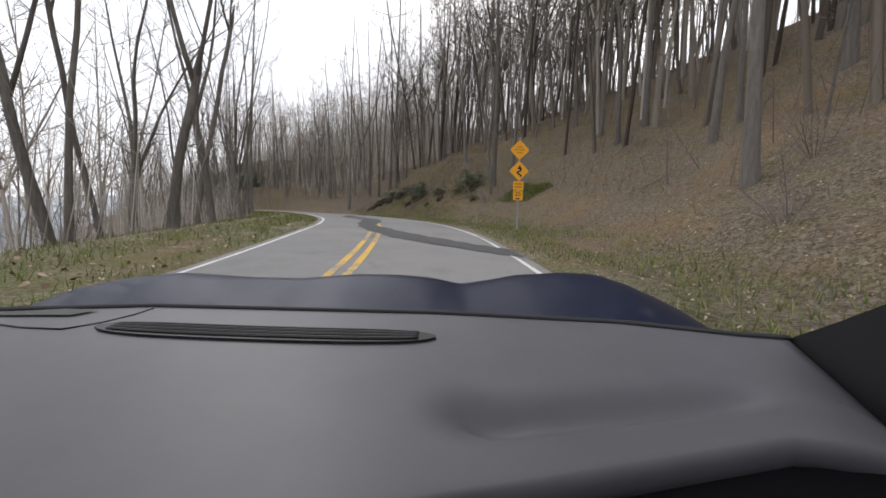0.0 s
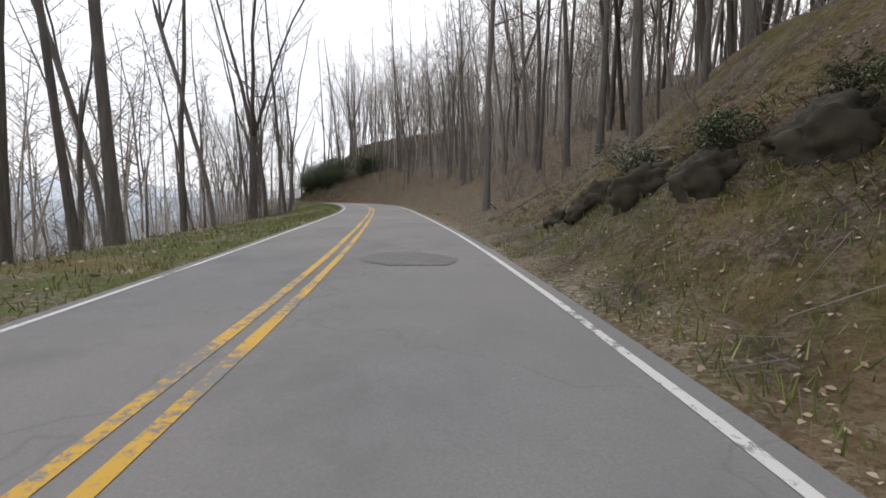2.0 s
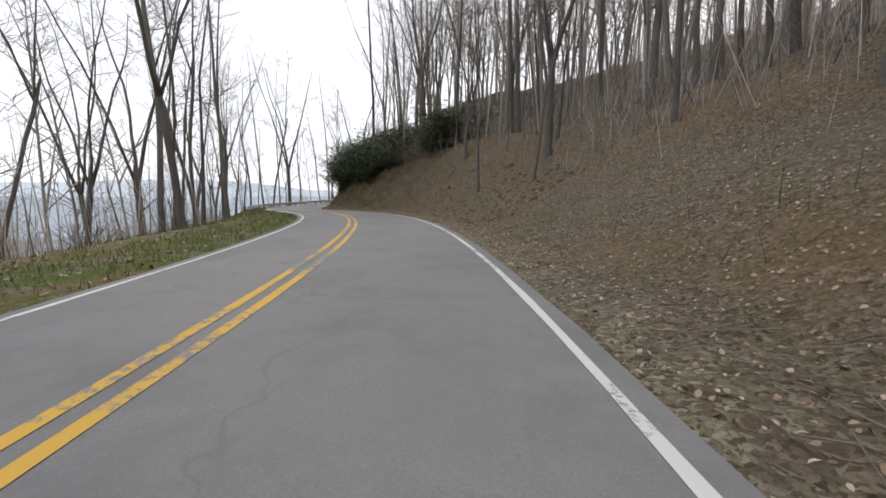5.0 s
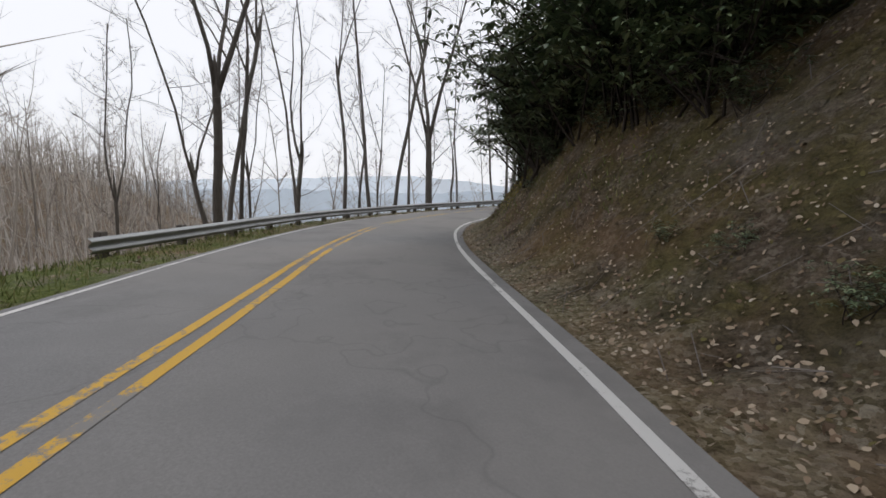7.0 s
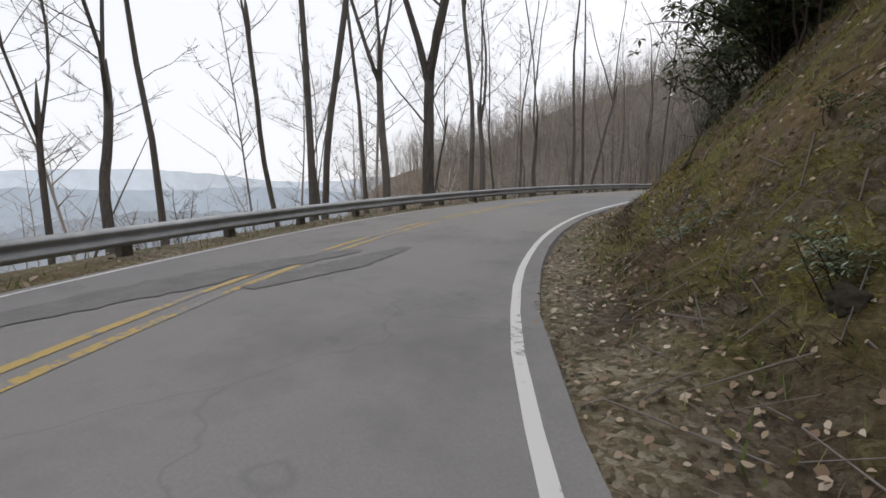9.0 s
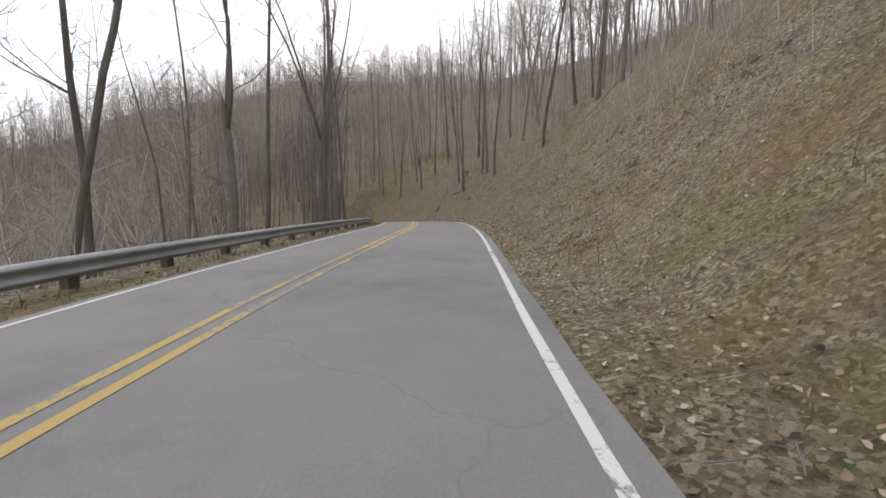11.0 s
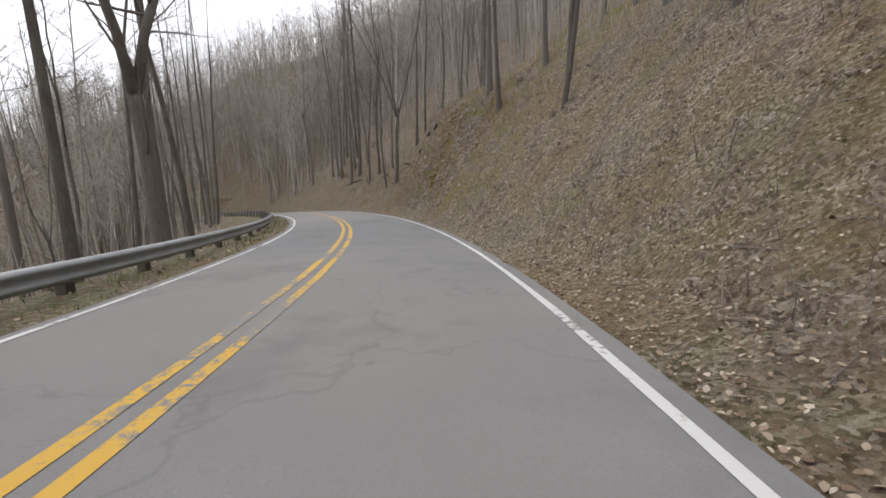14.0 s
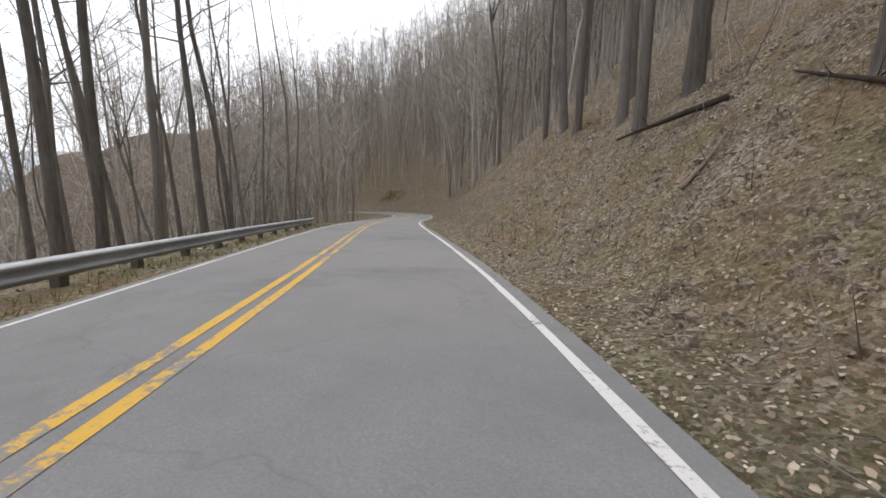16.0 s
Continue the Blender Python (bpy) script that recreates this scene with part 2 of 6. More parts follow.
M_STRAW_LEAF = island_material("straw_coloured_leaves", [(0.0, (0.2, 0.15, 0.1)), (0.5, (0.42, 0.345, 0.25)), (1.0, (0.62, 0.54, 0.42))])
M_DARK_LEAF = island_material("damp_leaves", [(0.0, (0.05, 0.036, 0.024)), (0.35, (0.11, 0.08, 0.045)), (0.6, (0.13, 0.115, 0.04)), (0.8, (0.17, 0.12, 0.075)), (1.0, (0.3, 0.23, 0.15))])
M_EVERGREEN = island_material("evergreen_leaves", [(0.0, (0.05, 0.075, 0.038)), (0.6, (0.11, 0.155, 0.078)), (1.0, (0.25, 0.29, 0.155))], 0.38, 0.5)
M_BLADE = island_material("grass_blades", [(0.0, (0.07, 0.10, 0.022)), (0.6, (0.16, 0.19, 0.055)), (1.0, (0.3, 0.28, 0.12))])
M_STEEL = simple("galvanised_steel", (0.3, 0.31, 0.32), 0.55, 0.55, 0.5, 3.0, 0.3)
M_POST = simple("weathered_post_wood", (0.13, 0.115, 0.1), 0.9, 0, 0.2, 6.0, 0.35, 0.4)
M_SIGN = simple("yellow_sign_sheeting", (0.78, 0.36, 0.015), 0.45, 0, 0.4, 3.0, 0.1)
M_BLACK = simple("black_sign_print", (0.02, 0.02, 0.02), 0.6)
M_BRUSH = island_material("brown_brush_bark", [(0.0, (0.07, 0.058, 0.048)), (0.5, (0.14, 0.118, 0.098)), (1.0, (0.24, 0.208, 0.175))], 1.0, 0.05)
M_DEADWOOD = simple("pale_dead_wood", (0.24, 0.2, 0.155), 0.9, 0, 0.1, 5.0, 0.35, 0.4)
M_ROCK = simple("mossy_rock", (0.05, 0.043, 0.031), 0.9, 0, 0.2, 3.0, 0.5, 0.6)


# ---------------------------------------------------------------- mesh helpers
def mesh_object(name, verts, faces, mat, parent=None, smooth=False):
    me = bpy.data.meshes.new(name)
    me.from_pydata([tuple(v) for v in verts], [], faces)
    me.materials.append(mat)
    if smooth:
        me.polygons.foreach_set("use_smooth", [True] * len(me.polygons))
    me.update()
    ob = new(name, me)
    if parent:
        ob.parent = parent
    return ob


def part(name, bm, mat, parent, label=""):
    me = bpy.data.meshes.new(name)
    bm.to_mesh(me)
    bm.free()
    me.materials.append(mat)
    ob = new(name, me)
    ob.parent = parent
    return tagged(ob, label) if label else ob


def fast_mesh(name, verts, quads, mat):
    """A mesh of many separate four-cornered pieces from arrays."""
    me = bpy.data.meshes.new(name)
    verts, quads = np.asarray(verts, dtype=np.float32), np.asarray(quads, dtype=np.int32)
    k = quads.shape[1]
    me.vertices.add(len(verts))
    me.vertices.foreach_set("co", verts.ravel())
    me.loops.add(quads.size)
    me.loops.foreach_set("vertex_index", quads.ravel())
    me.polygons.add(len(quads))
    me.polygons.foreach_set("loop_start", np.arange(0, quads.size, k, dtype=np.int32))
    me.update(calc_edges=True)
    me.materials.append(mat)
    return me


class Tubes:
    """Collects tapered tubes along bent lines."""

    def __init__(self):
        self.v, self.f = [], []

    def add(self, pts, radii, sides):
        base = len(self.v)
        up = Vector((0.3, 0.2, 1.0))
        for i, (p, r) in enumerate(zip(pts, radii)):
            a = pts[min(i + 1, len(pts) - 1)] - pts[max(i - 1, 0)]
            a = a.normalized() if a.length > 1e-6 else up
            s = a.cross(Vector((0.91, 0.41, 0.05)))
            s = s.normalized() if s.length > 1e-3 else a.orthogonal().normalized()
            t = a.cross(s)
            for k in range(sides):
                w = 2 * math.pi * k / sides
                self.v.append(p + (s * math.cos(w) + t * math.sin(w)) * r)
        for i in range(len(pts) - 1):
            for k in range(sides):
                a, b = base + i * sides + k, base + i * sides + (k + 1) % sides
                self.f.append((a, b, b + sides, a + sides))
        if sides < 4:
            return
        self.f.append(tuple(base + k for k in range(sides))[::-1])
        e = base + (len(pts) - 1) * sides
        self.f.append(tuple(e + k for k in range(sides)))

    def spike(self, p, q, r):
        """A three-sided pointed twig."""
        b = len(self.v)
        a = (q - p).normalized()
        s = a.orthogonal().normalized()
        t = a.cross(s)
        self.v += [p + s * r, p - (s * 0.5 - t * 0.87) * r, p - (s * 0.5 + t * 0.87) * r, q]
        self.f += [(b, b + 1, b + 3), (b + 1, b + 2, b + 3), (b + 2, b, b + 3)]

    def mesh(self, name, mat):
        me = bpy.data.meshes.new(name)
        me.from_pydata([tuple(v) for v in self.v], [], self.f)
        me.materials.append(mat)
        me.polygons.foreach_set("use_smooth", [True] * len(me.polygons))
        me.update()
        return me


# ---------------------------------------------------------------- the road's line
ROAD_START = (-9.20, -59.32)
HEADINGS = [-7.5, -7.5, -7.5, -7.5, -7.5, -7.5, -7.6, -7.9, -6.4, -0.9, 6.8, 13.1, 17.4, 20.1, 20.7, 21.1, 24.4, 29.6, 35.2, 43.3, 52.8, 57.2, 48.5, 28.0, 5.3, -14.0, -25.7, -29.7, -28.8, -25.6, -21.2, -15.8, -10.7, -5.3, 1.2, 8.1, 14.9, 21.2, 25.5, 26.8, 25.3, 21.9, 18.7, 17.8, 20.6, 27.9, 39.6, 55.0, 73.0, 92.4, 112.8, 133.9, 155.2]
LEVELS = [-4.41, -3.96, -3.35, -2.74, -2.13, -1.52, -0.91, -0.32, 0.26, 0.73, 0.99, 1.16, 1.33, 1.48, 1.57, 1.66, 1.82, 1.98, 2.12, 2.2, 2.21, 2.18, 2.17, 2.26, 2.49, 2.88, 3.23, 3.43, 3.49, 3.44, 3.3, 3.08, 2.78, 2.41, 2.04, 1.69, 1.39, 1.05, 0.61, 0.09, -0.48, -1.12, -1.79, -2.45, -3.06, -3.59, -4.06, -4.46, -4.8, -5.07, -5.24, -5.34, -5.37]
STEP = 8.0
LANE_L, LANE_R, MIDDLE = 2.02, 2.97, 0.09
stations = np.arange(0.0, STEP * (len(HEADINGS) - 1), 0.5)
heading = np.radians(np.interp(stations, np.arange(len(HEADINGS)) * STEP, HEADINGS))
kernel = np.hanning(15) / np.hanning(15).sum()
heading = np.convolve(np.pad(heading, 7, mode="edge"), kernel, mode="valid")
road_x = ROAD_START[0] + np.r_[0, np.cumsum(-np.sin(heading) * 0.5)][:-1]
road_y = ROAD_START[1] + np.r_[0, np.cumsum(np.cos(heading) * 0.5)][:-1]
road_z = np.interp(stations, np.arange(len(LEVELS)) * STEP, LEVELS)
road_z = np.convolve(np.pad(road_z, 7, mode="edge"), kernel, mode="valid")
# station numbers from an earlier camera fit, against the length run in this one
EARLIER_FIT = [0, 60, 77, 91, 103, 115, 128, 144, 159, 171, 182, 193, 205, 220, 238, 256, 274, 290, 410]
RUN = [0, 60, 78, 92, 105, 117, 131, 147, 163, 175, 186, 197, 210, 226, 244, 263, 282, 298, 418]
stations = np.interp(stations, RUN, EARLIER_FIT)


def road_point(s, d, up=0.0):
    """World place at station s, d metres to the right of the centre line."""
    x, y, z, h = (np.interp(s, stations, a) for a in (road_x, road_y, road_z, heading))
    return Vector((float(x + d * math.cos(h)), float(y + d * math.sin(h)), float(z + up)))


def to_road(px, py):
    """Nearest station, offset to the right, and road level for arrays of places."""
    px, py = np.asarray(px, float).ravel(), np.asarray(py, float).ravel()
    st, off = np.empty(len(px)), np.empty(len(px))
    rx, ry, rs, rh = road_x[::4], road_y[::4], stations[::4], heading[::4]
    for a in range(0, len(px), 20000):
        q = slice(a, a + 20000)
        dx, dy = px[q, None] - rx[None], py[q, None] - ry[None]
        j = (dx * dx + dy * dy).argmin(1)
        k = np.arange(len(j))
        ex, ey = dx[k, j], dy[k, j]
        c, s = np.cos(rh[j]), np.sin(rh[j])
        along, side = -s * ex + c * ey, c * ex + s * ey
        dist = np.hypot(ex, ey)
        st[q] = rs[j] + np.clip(along, -1.2, 1.2)
        off[q] = np.where(np.abs(along) > 1.5, np.sign(side) * dist, side)
    return st, off


# stretches of the roadside: station, shoulder, bank slope, bank height, upper slope, crest height, left verge, left fall
SIDES_FIRST = [
    (0, 2.2, 27, 5, 25, 30, 3.4, 24),
    (76, 2.0, 29, 5, 25, 30, 3.4, 24),
    (88, 1.1, 44, 5, 24, 26, 3.0, 24),
    (97, 0.6, 46, 4.5, 23, 22, 3.0, 24),
    (106, 1.2, 30, 5, 20, 16, 3.0, 22),
    (125, 1.2, 33, 5.4, 7, 7, 3.0, 22),
    (142, 1.0, 35, 4.4, 6, 6.4, 3.2, 24),
    (156, 0.7, 44, 4.5, 12, 8, 2.6, 28),
]
SIDES_LAST = [
    (168, 0.35, 60, 3.5, 32, 11, 1.3, 32),
    (176, 0.5, 56, 3.4, 36, 11, 1.3, 32),
    (184, 0.7, 54, 3.0, 38, 12, 1.3, 32),
    (198, 0.6, 50, 5, 37, 13, 1.3, 32),
    (212, 0.7, 42, 8, 30, 28, 1.3, 30),
    (262, 0.6, 49, 6.5, 28, 46, 1.3, 30),
    (272, 0.5, 53, 6.5, 28, 48, 1.3, 30),
    (278, 0.4, 64, 6, 28, 51, 1.4, 30),
    (281.5, 0.4, 64, 6, 28, 52, 1.4, 30),
    (284.5, 1.0, 45, 5.5, 30, 54, 1.4, 29),
    (300, 0.9, 44, 5.5, 31, 62, 1.5, 28),
    (345, 0.8, 42, 7, 32, 58, 2.0, 27),
    (400, 1.0, 38, 8, 31, 46, 2.5, 26),
]
SIDES = np.array(SIDES_FIRST + SIDES_LAST)


def lump(x, y, scale, seed):
    """Smooth cheap relief between -1 and 1."""
    r = np.random.RandomState(seed)
    z = np.zeros_like(x)
    for k in range(7):
        a = r.uniform(0, 2 * math.pi)
        f = (0.6 + 0.35 * k) / scale
        z += np.sin((x * math.cos(a) + y * math.sin(a)) * f * 2 * math.pi + r.uniform(0, 6.3)) / (1 + 0.5 * k)
    return z / 3.2


def side_height(st, off, relief=(0.0, 0.0)):
    """Height over the road's level at stations st, off metres to the right."""
    col = [np.interp(st, SIDES[:, 0], SIDES[:, k]) for k in range(8)]
    d = off - (LANE_R + 0.25)
    t1, t2 = np.tan(np.radians(col[2])), np.tan(np.radians(col[4]))
    e = np.maximum(d - col[1], 0)
    e = np.sqrt(e * e + 0.16) - 0.4
    w1 = col[3] / t1
    up = np.where(e < w1, e * t1, col[3] + (e - w1) * t2)
    top = col[5]
    up = np.where(up > top * 0.8, top * 0.8 + (top * 0.2) * (1 - np.exp(-(np.maximum(up, top * 0.8) - top * 0.8) / (top * 0.2))), up)
    up = up + np.clip(d, 0, 1.0) * 0.06
    up = up + np.clip(e / 3, 0, 1) * relief[0] + 0.04 * np.clip(d, 0, 1) * relief[1]
    g = -off - (LANE_L + 0.25)
    e2 = np.maximum(g - col[6], 0)
    e2 = np.sqrt(e2 * e2 + 1) - 1
    down = -24.0 * (1 - np.exp(-e2 * np.tan(np.radians(col[7])) / 24.0))
    down = down + np.clip(e2 / 3, 0, 1) * relief[0] - 0.05 * np.clip(g, 0, 1)
    return np.where(d > 0, up, np.where(g > 0, down, -0.10)) - 0.02


def terrain(px, py):
    """Height of the ground, with the station and offset of each place."""
    px, py = np.asarray(px, float).ravel(), np.asarray(py, float).ravel()
    st, off = to_road(px, py)
    relief = (0.5 * lump(px, py, 9, 3) + 0.26 * lump(px, py, 2.9, 4) + 0.10 * lump(px, py, 1.5, 14), lump(px, py, 1.5, 9))
    near = np.interp(st, stations, road_z) + side_height(st, off, relief)
    # away from the road the slopes of all its stretches run into one another
    m = np.abs(off) > 9
    far = near.copy()
    if m.any():
        qx, qy = px[m], py[m]
        num, den = np.zeros(len(qx)), np.zeros(len(qx))
        for j in range(0, len(stations), 16):
            ex, ey = qx - road_x[j], qy - road_y[j]
            c, s = math.cos(heading[j]), math.sin(heading[j])
            side = c * ex + s * ey
            dist = np.hypot(ex, ey) + 0.5
            o = dist * side / np.sqrt(side * side + 16.0)
            w = dist ** -5.0
            num += w * (road_z[j] + side_height(stations[j], o))
            den += w
        far[m] = num / den + relief[0][m]
    k = np.clip((np.abs(off) - 9) / 12, 0, 1)
    k = k * k * (3 - 2 * k)
    z = near * (1 - k) + far * k
    out = np.clip((np.abs(off) - 40) / 70, 0, 1)
    # the valley falls away to the west, but for one wooded knoll; the cove closes to the north
    knoll = np.exp(-(((px + 205) / 90) ** 2 + ((py - 76) / 62) ** 2))
    west, south = np.clip((-75 - px) / 125, 0, 1), np.clip((320 - py) / 130, 0, 1)
    south = np.maximum(south, np.clip((-150 - px) / 110, 0, 1))
    valley = -125 * west * west * (3 - 2 * west) * south * south * (3 - 2 * south)
    hills = 32 * knoll + valley * (1 - np.minimum(1, 1.9 * knoll)) - 14 * np.exp(-(((px + 260) / 160) ** 2 + ((py - 330) / 150) ** 2)) \
        + 40 * np.exp(-(((px - 60) / 140) ** 2 + ((py - 420) / 90) ** 2)) + 3 * np.exp(-(((px + 92) / 55) ** 2 + ((py - 335) / 45) ** 2)) - 24 * np.exp(-(((px + 175) / 55) ** 2 + ((py - 285) / 60) ** 2))
    z = z + out * hills + out * 3 * lump(px, py, 60, 8)
    return z, st, off


# ---------------------------------------------------------------- ground
def graded(lo, hi, step, reach, grow=1.22):
    core = np.arange(lo, hi + step, step)
    ext, k, p = [], step, 0.0
    while p < reach:
        k *= grow
        p += k
        ext.append(p)
    ext = np.array(ext)
    return np.r_[(lo - ext)[::-1], core, core[-1] + ext]


gx = graded(-90, 32, 0.6, 1800)
gy = graded(-12, 262, 0.6, 1800)
GX, GY = np.meshgrid(gx, gy)
gz, gst, goff = terrain(GX, GY)
gverts = np.stack([GX.ravel(), GY.ravel(), gz], 1)
nx = len(gx)
ii, jj = np.meshgrid(np.arange(nx - 1), np.arange(len(gy) - 1))
a0 = (jj * nx + ii).ravel()
gme = fast_mesh("ground", gverts, np.stack([a0, a0 + 1, a0 + nx + 1, a0 + nx], 1), M_GROUND)
gme.polygons.foreach_set("use_smooth", [True] * len(gme.polygons))
GZ = gz.reshape(len(gy), nx)


def ground_at(px, py):
    """Height of the built ground under places."""
    px, py = np.asarray(px, float), np.asarray(py, float)
    i = np.clip(np.searchsorted(gx, px) - 1, 0, nx - 2)
    j = np.clip(np.searchsorted(gy, py) - 1, 0, len(gy) - 2)
    u, v = (px - gx[i]) / (gx[i + 1] - gx[i]), (py - gy[j]) / (gy[j + 1] - gy[j])
    return (GZ[j, i] * (1 - u) + GZ[j, i + 1] * u) * (1 - v) + (GZ[j + 1, i] * (1 - u) + GZ[j + 1, i + 1] * u) * v


def ground_z(x, y):
    return float(ground_at(x, y))


grass_amt = np.where(goff < 0, np.exp(-np.maximum(-goff - LANE_L - 2.5, 0) / 2.0), 0.75 * np.exp(-np.maximum(goff - LANE_R - 0.6, 0) / 1.4))
grass_amt *= np.where(goff < 0, np.interp(gst, [0, 60, 120, 165, 180, 420], [0.5, 0.6, 1.0, 1.0, 0.35, 0.35]), np.interp(gst, [0, 55, 85, 420], [1.0, 1.0, 0.35, 0.35]))
moss_amt = np.interp(gst, [60, 88, 98, 110, 158, 176, 200, 212, 250, 268, 275, 282, 286, 294], [0.1, 0.35, 0.4, 0.1, 0.25, 0.45, 1.0, 0.25, 0.3, 0.3, 0.9, 0.9, 0.35, 0.3]) * ((goff > LANE_R + 1.2) & (goff < LANE_R + 14))
# darkening by stretch; the evergreens' shade at the bend is painted in here
shade_amt = np.interp(gst, [0, 84, 90, 100, 104, 150, 160, 176, 188, 196, 208], [0.45, 0.5, 0.95, 0.95, 0.45, 0.45, 1.0, 1.0, 1.0, 0.8, 0]) * ((goff > LANE_R + 0.8) & (goff < LANE_R + 40))
cover = gme.color_attributes.new("cover", "FLOAT_COLOR", "POINT")
cover.data.foreach_set("color", np.stack([grass_amt, moss_amt, shade_amt, 0 * moss_amt + 1], 1).astype(np.float32).ravel())
tagged(new("ground", gme), "wooded mountain ground under brown leaf litter", "ground", kind="structure")


# ---------------------------------------------------------------- road and its paint
def strip(name, s0, s1, offsets, ups, mat, step=1.0, wob=0.0, seed=0):
    """A band along the road with the cross-section given by offsets and heights."""
    r = random.Random(seed)
    ss = np.arange(s0, s1 + 0.01, step)
    vs, fs = [], []
    for s in ss:
        for d, u in zip(offsets, ups):
            vs.append(road_point(s, d + r.uniform(-wob, wob), u))
    k = len(offsets)
    for i in range(len(ss) - 1):
        for j in range(k - 1):
            a = i * k + j
            fs.append((a, a + 1, a + k + 1, a + k))
    return mesh_object(name, vs, fs, mat)


S_END = float(stations[-1]) - 2
ER, EL = LANE_R + 0.22, -LANE_L - 0.22
tagged(strip("road", 2, S_END, (EL - 0.12, EL, -1.6, 0, 1.6, ER, ER + 0.12), (-0.25, -0.02, 0.02, 0.035, 0.02, -0.02, -0.25), M_ROAD, 1.0, 0.015),
       "grey worn asphalt two-lane mountain road", "road", kind="structure")


def crown(d):
    return float(np.interp(d, [EL, -1.6, 0, 1.6, ER], [-0.02, 0.02, 0.035, 0.02, -0.02]))


def line(name, s0, s1, d, w, mat, label, seed):
    ob = strip(name, s0, s1, (d - w / 2, d + w / 2), (crown(d - w / 2) + 0.005, crown(d + w / 2) + 0.005), mat, 1.0, 0.008, seed)
    return tagged(ob, label, "road marking", kind="structure")


line("edge_line", 2, S_END, LANE_R, 0.09, M_WHITE, "worn white painted edge line on asphalt", 1)
line("edge_line", 2, S_END, -LANE_L, 0.09, M_WHITE, "worn white painted edge line on asphalt", 2)
for side in (MIDDLE - 0.12, MIDDLE + 0.12):
    line("centre_line", 2, 174, side, 0.11, M_YELLOW, "worn yellow painted centre line on asphalt", 3)
    line("centre_line", 174, 214, side, 0.10, M_FAINT, "almost worn-off yellow centre line on asphalt", 4)
    line("centre_line", 214, S_END, side, 0.11, M_YELLOW, "worn yellow painted centre line on asphalt", 5)


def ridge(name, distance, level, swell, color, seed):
    """A far mountain ridge round the valley side, low on the horizon; its blue haze is put into color."""
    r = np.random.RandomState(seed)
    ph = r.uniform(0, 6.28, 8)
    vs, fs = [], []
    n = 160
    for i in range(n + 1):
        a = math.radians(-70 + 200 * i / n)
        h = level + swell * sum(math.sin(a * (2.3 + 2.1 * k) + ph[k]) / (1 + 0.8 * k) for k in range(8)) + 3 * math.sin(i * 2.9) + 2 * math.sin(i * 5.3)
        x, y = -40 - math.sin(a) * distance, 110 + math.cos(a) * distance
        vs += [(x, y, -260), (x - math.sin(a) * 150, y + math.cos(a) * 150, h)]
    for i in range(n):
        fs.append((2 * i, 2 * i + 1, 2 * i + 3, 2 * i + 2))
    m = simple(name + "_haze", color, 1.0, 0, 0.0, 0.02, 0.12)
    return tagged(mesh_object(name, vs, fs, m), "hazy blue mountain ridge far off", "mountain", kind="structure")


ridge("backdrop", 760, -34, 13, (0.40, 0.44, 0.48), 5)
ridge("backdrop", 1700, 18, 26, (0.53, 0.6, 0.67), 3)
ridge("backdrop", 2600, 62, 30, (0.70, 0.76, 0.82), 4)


def blob(name, pts, width, mat, label, seed, lift=0.009):
    """A patch with a ragged edge that follows a bent line of (station, offset)."""
    r = random.Random(seed)
    vs, fs = [], []
    n = 40
    cum = np.arange(len(pts))
    for i in range(n + 1):
        u = i / n * (len(pts) - 1)
        s, d, w = (float(np.interp(u, cum, [p[k] for p in pts])) for k in range(3))
        u2 = min(u + 0.02, len(pts) - 1)
        ds, dd = float(np.interp(u2, cum, [p[0] for p in pts])) - s, float(np.interp(u2, cum, [p[1] for p in pts])) - d
        q = math.hypot(ds, dd) or 1.0
        ns, nd = -dd / q, ds / q
        w *= width * (0.35 + 0.65 * math.sin(math.pi * min(max(i / n, 0.04), 0.96)) ** 0.4)
        a, b = w * r.uniform(0.85, 1.15), w * r.uniform(0.85, 1.15)
        for t in (-a, 0.0, b):
            d2 = max(min(d + nd * t, ER - 0.02), EL + 0.02)
            vs.append(road_point(s + ns * t, d2, crown(d2) + lift))
    for i in range(n):
        for j in range(2):
            k = i * 3 + j
            fs.append((k, k + 1, k + 4, k + 3))
    return tagged(mesh_object(name, vs, fs, mat), label, "road patch", kind="structure")


blob("road_patch", [(76.7, -0.4, 0.3), (74.2, -0.2, 0.42), (72.0, 0.3, 0.5), (70.3, 1.0, 0.5), (69.0, 2.0, 0.48), (67.9, 3.1, 0.5), (67.5, 3.5, 0.55)], 1.0, M_PATCH, "dark tar patch running across one lane of grey asphalt", 1)
blob("road_patch", [(74.0, -0.3, 0.35), (76.5, -0.1, 0.5), (80.5, 0.3, 0.5), (82.5, 0.15, 0.55), (85.5, -0.2, 0.42), (87.3, -0.28, 0.36), (88.9, 0.2, 0.42), (90.5, 1.0, 0.5), (91.5, 2.3, 0.35)], 1.0, M_PATCH, "dark tar patch meandering along the centre lines", 2, 0.012)
blob("road_patch", [(92.4, -1.9, 0.28), (91.8, -0.6, 0.32), (91.3, 0.6, 0.32), (91.1, 1.2, 0.3)], 1.0, M_PATCH, "narrow dark tar patch across the centre lines", 3, 0.015)
blob("road_patch", [(184.5, -1.3, 0.7), (186.0, -0.7, 1.0), (187.2, -0.2, 0.8), (188.6, 0.5, 0.5)], 0.4, M_STAIN, "faint dark stain along the worn lane", 5)
blob("road_patch", [(186.2, 0.3, 0.6), (187.6, 0.8, 0.9), (189.0, 1.1, 0.5)], 0.3, M_STAIN, "faint dark stain along the worn lane", 6)
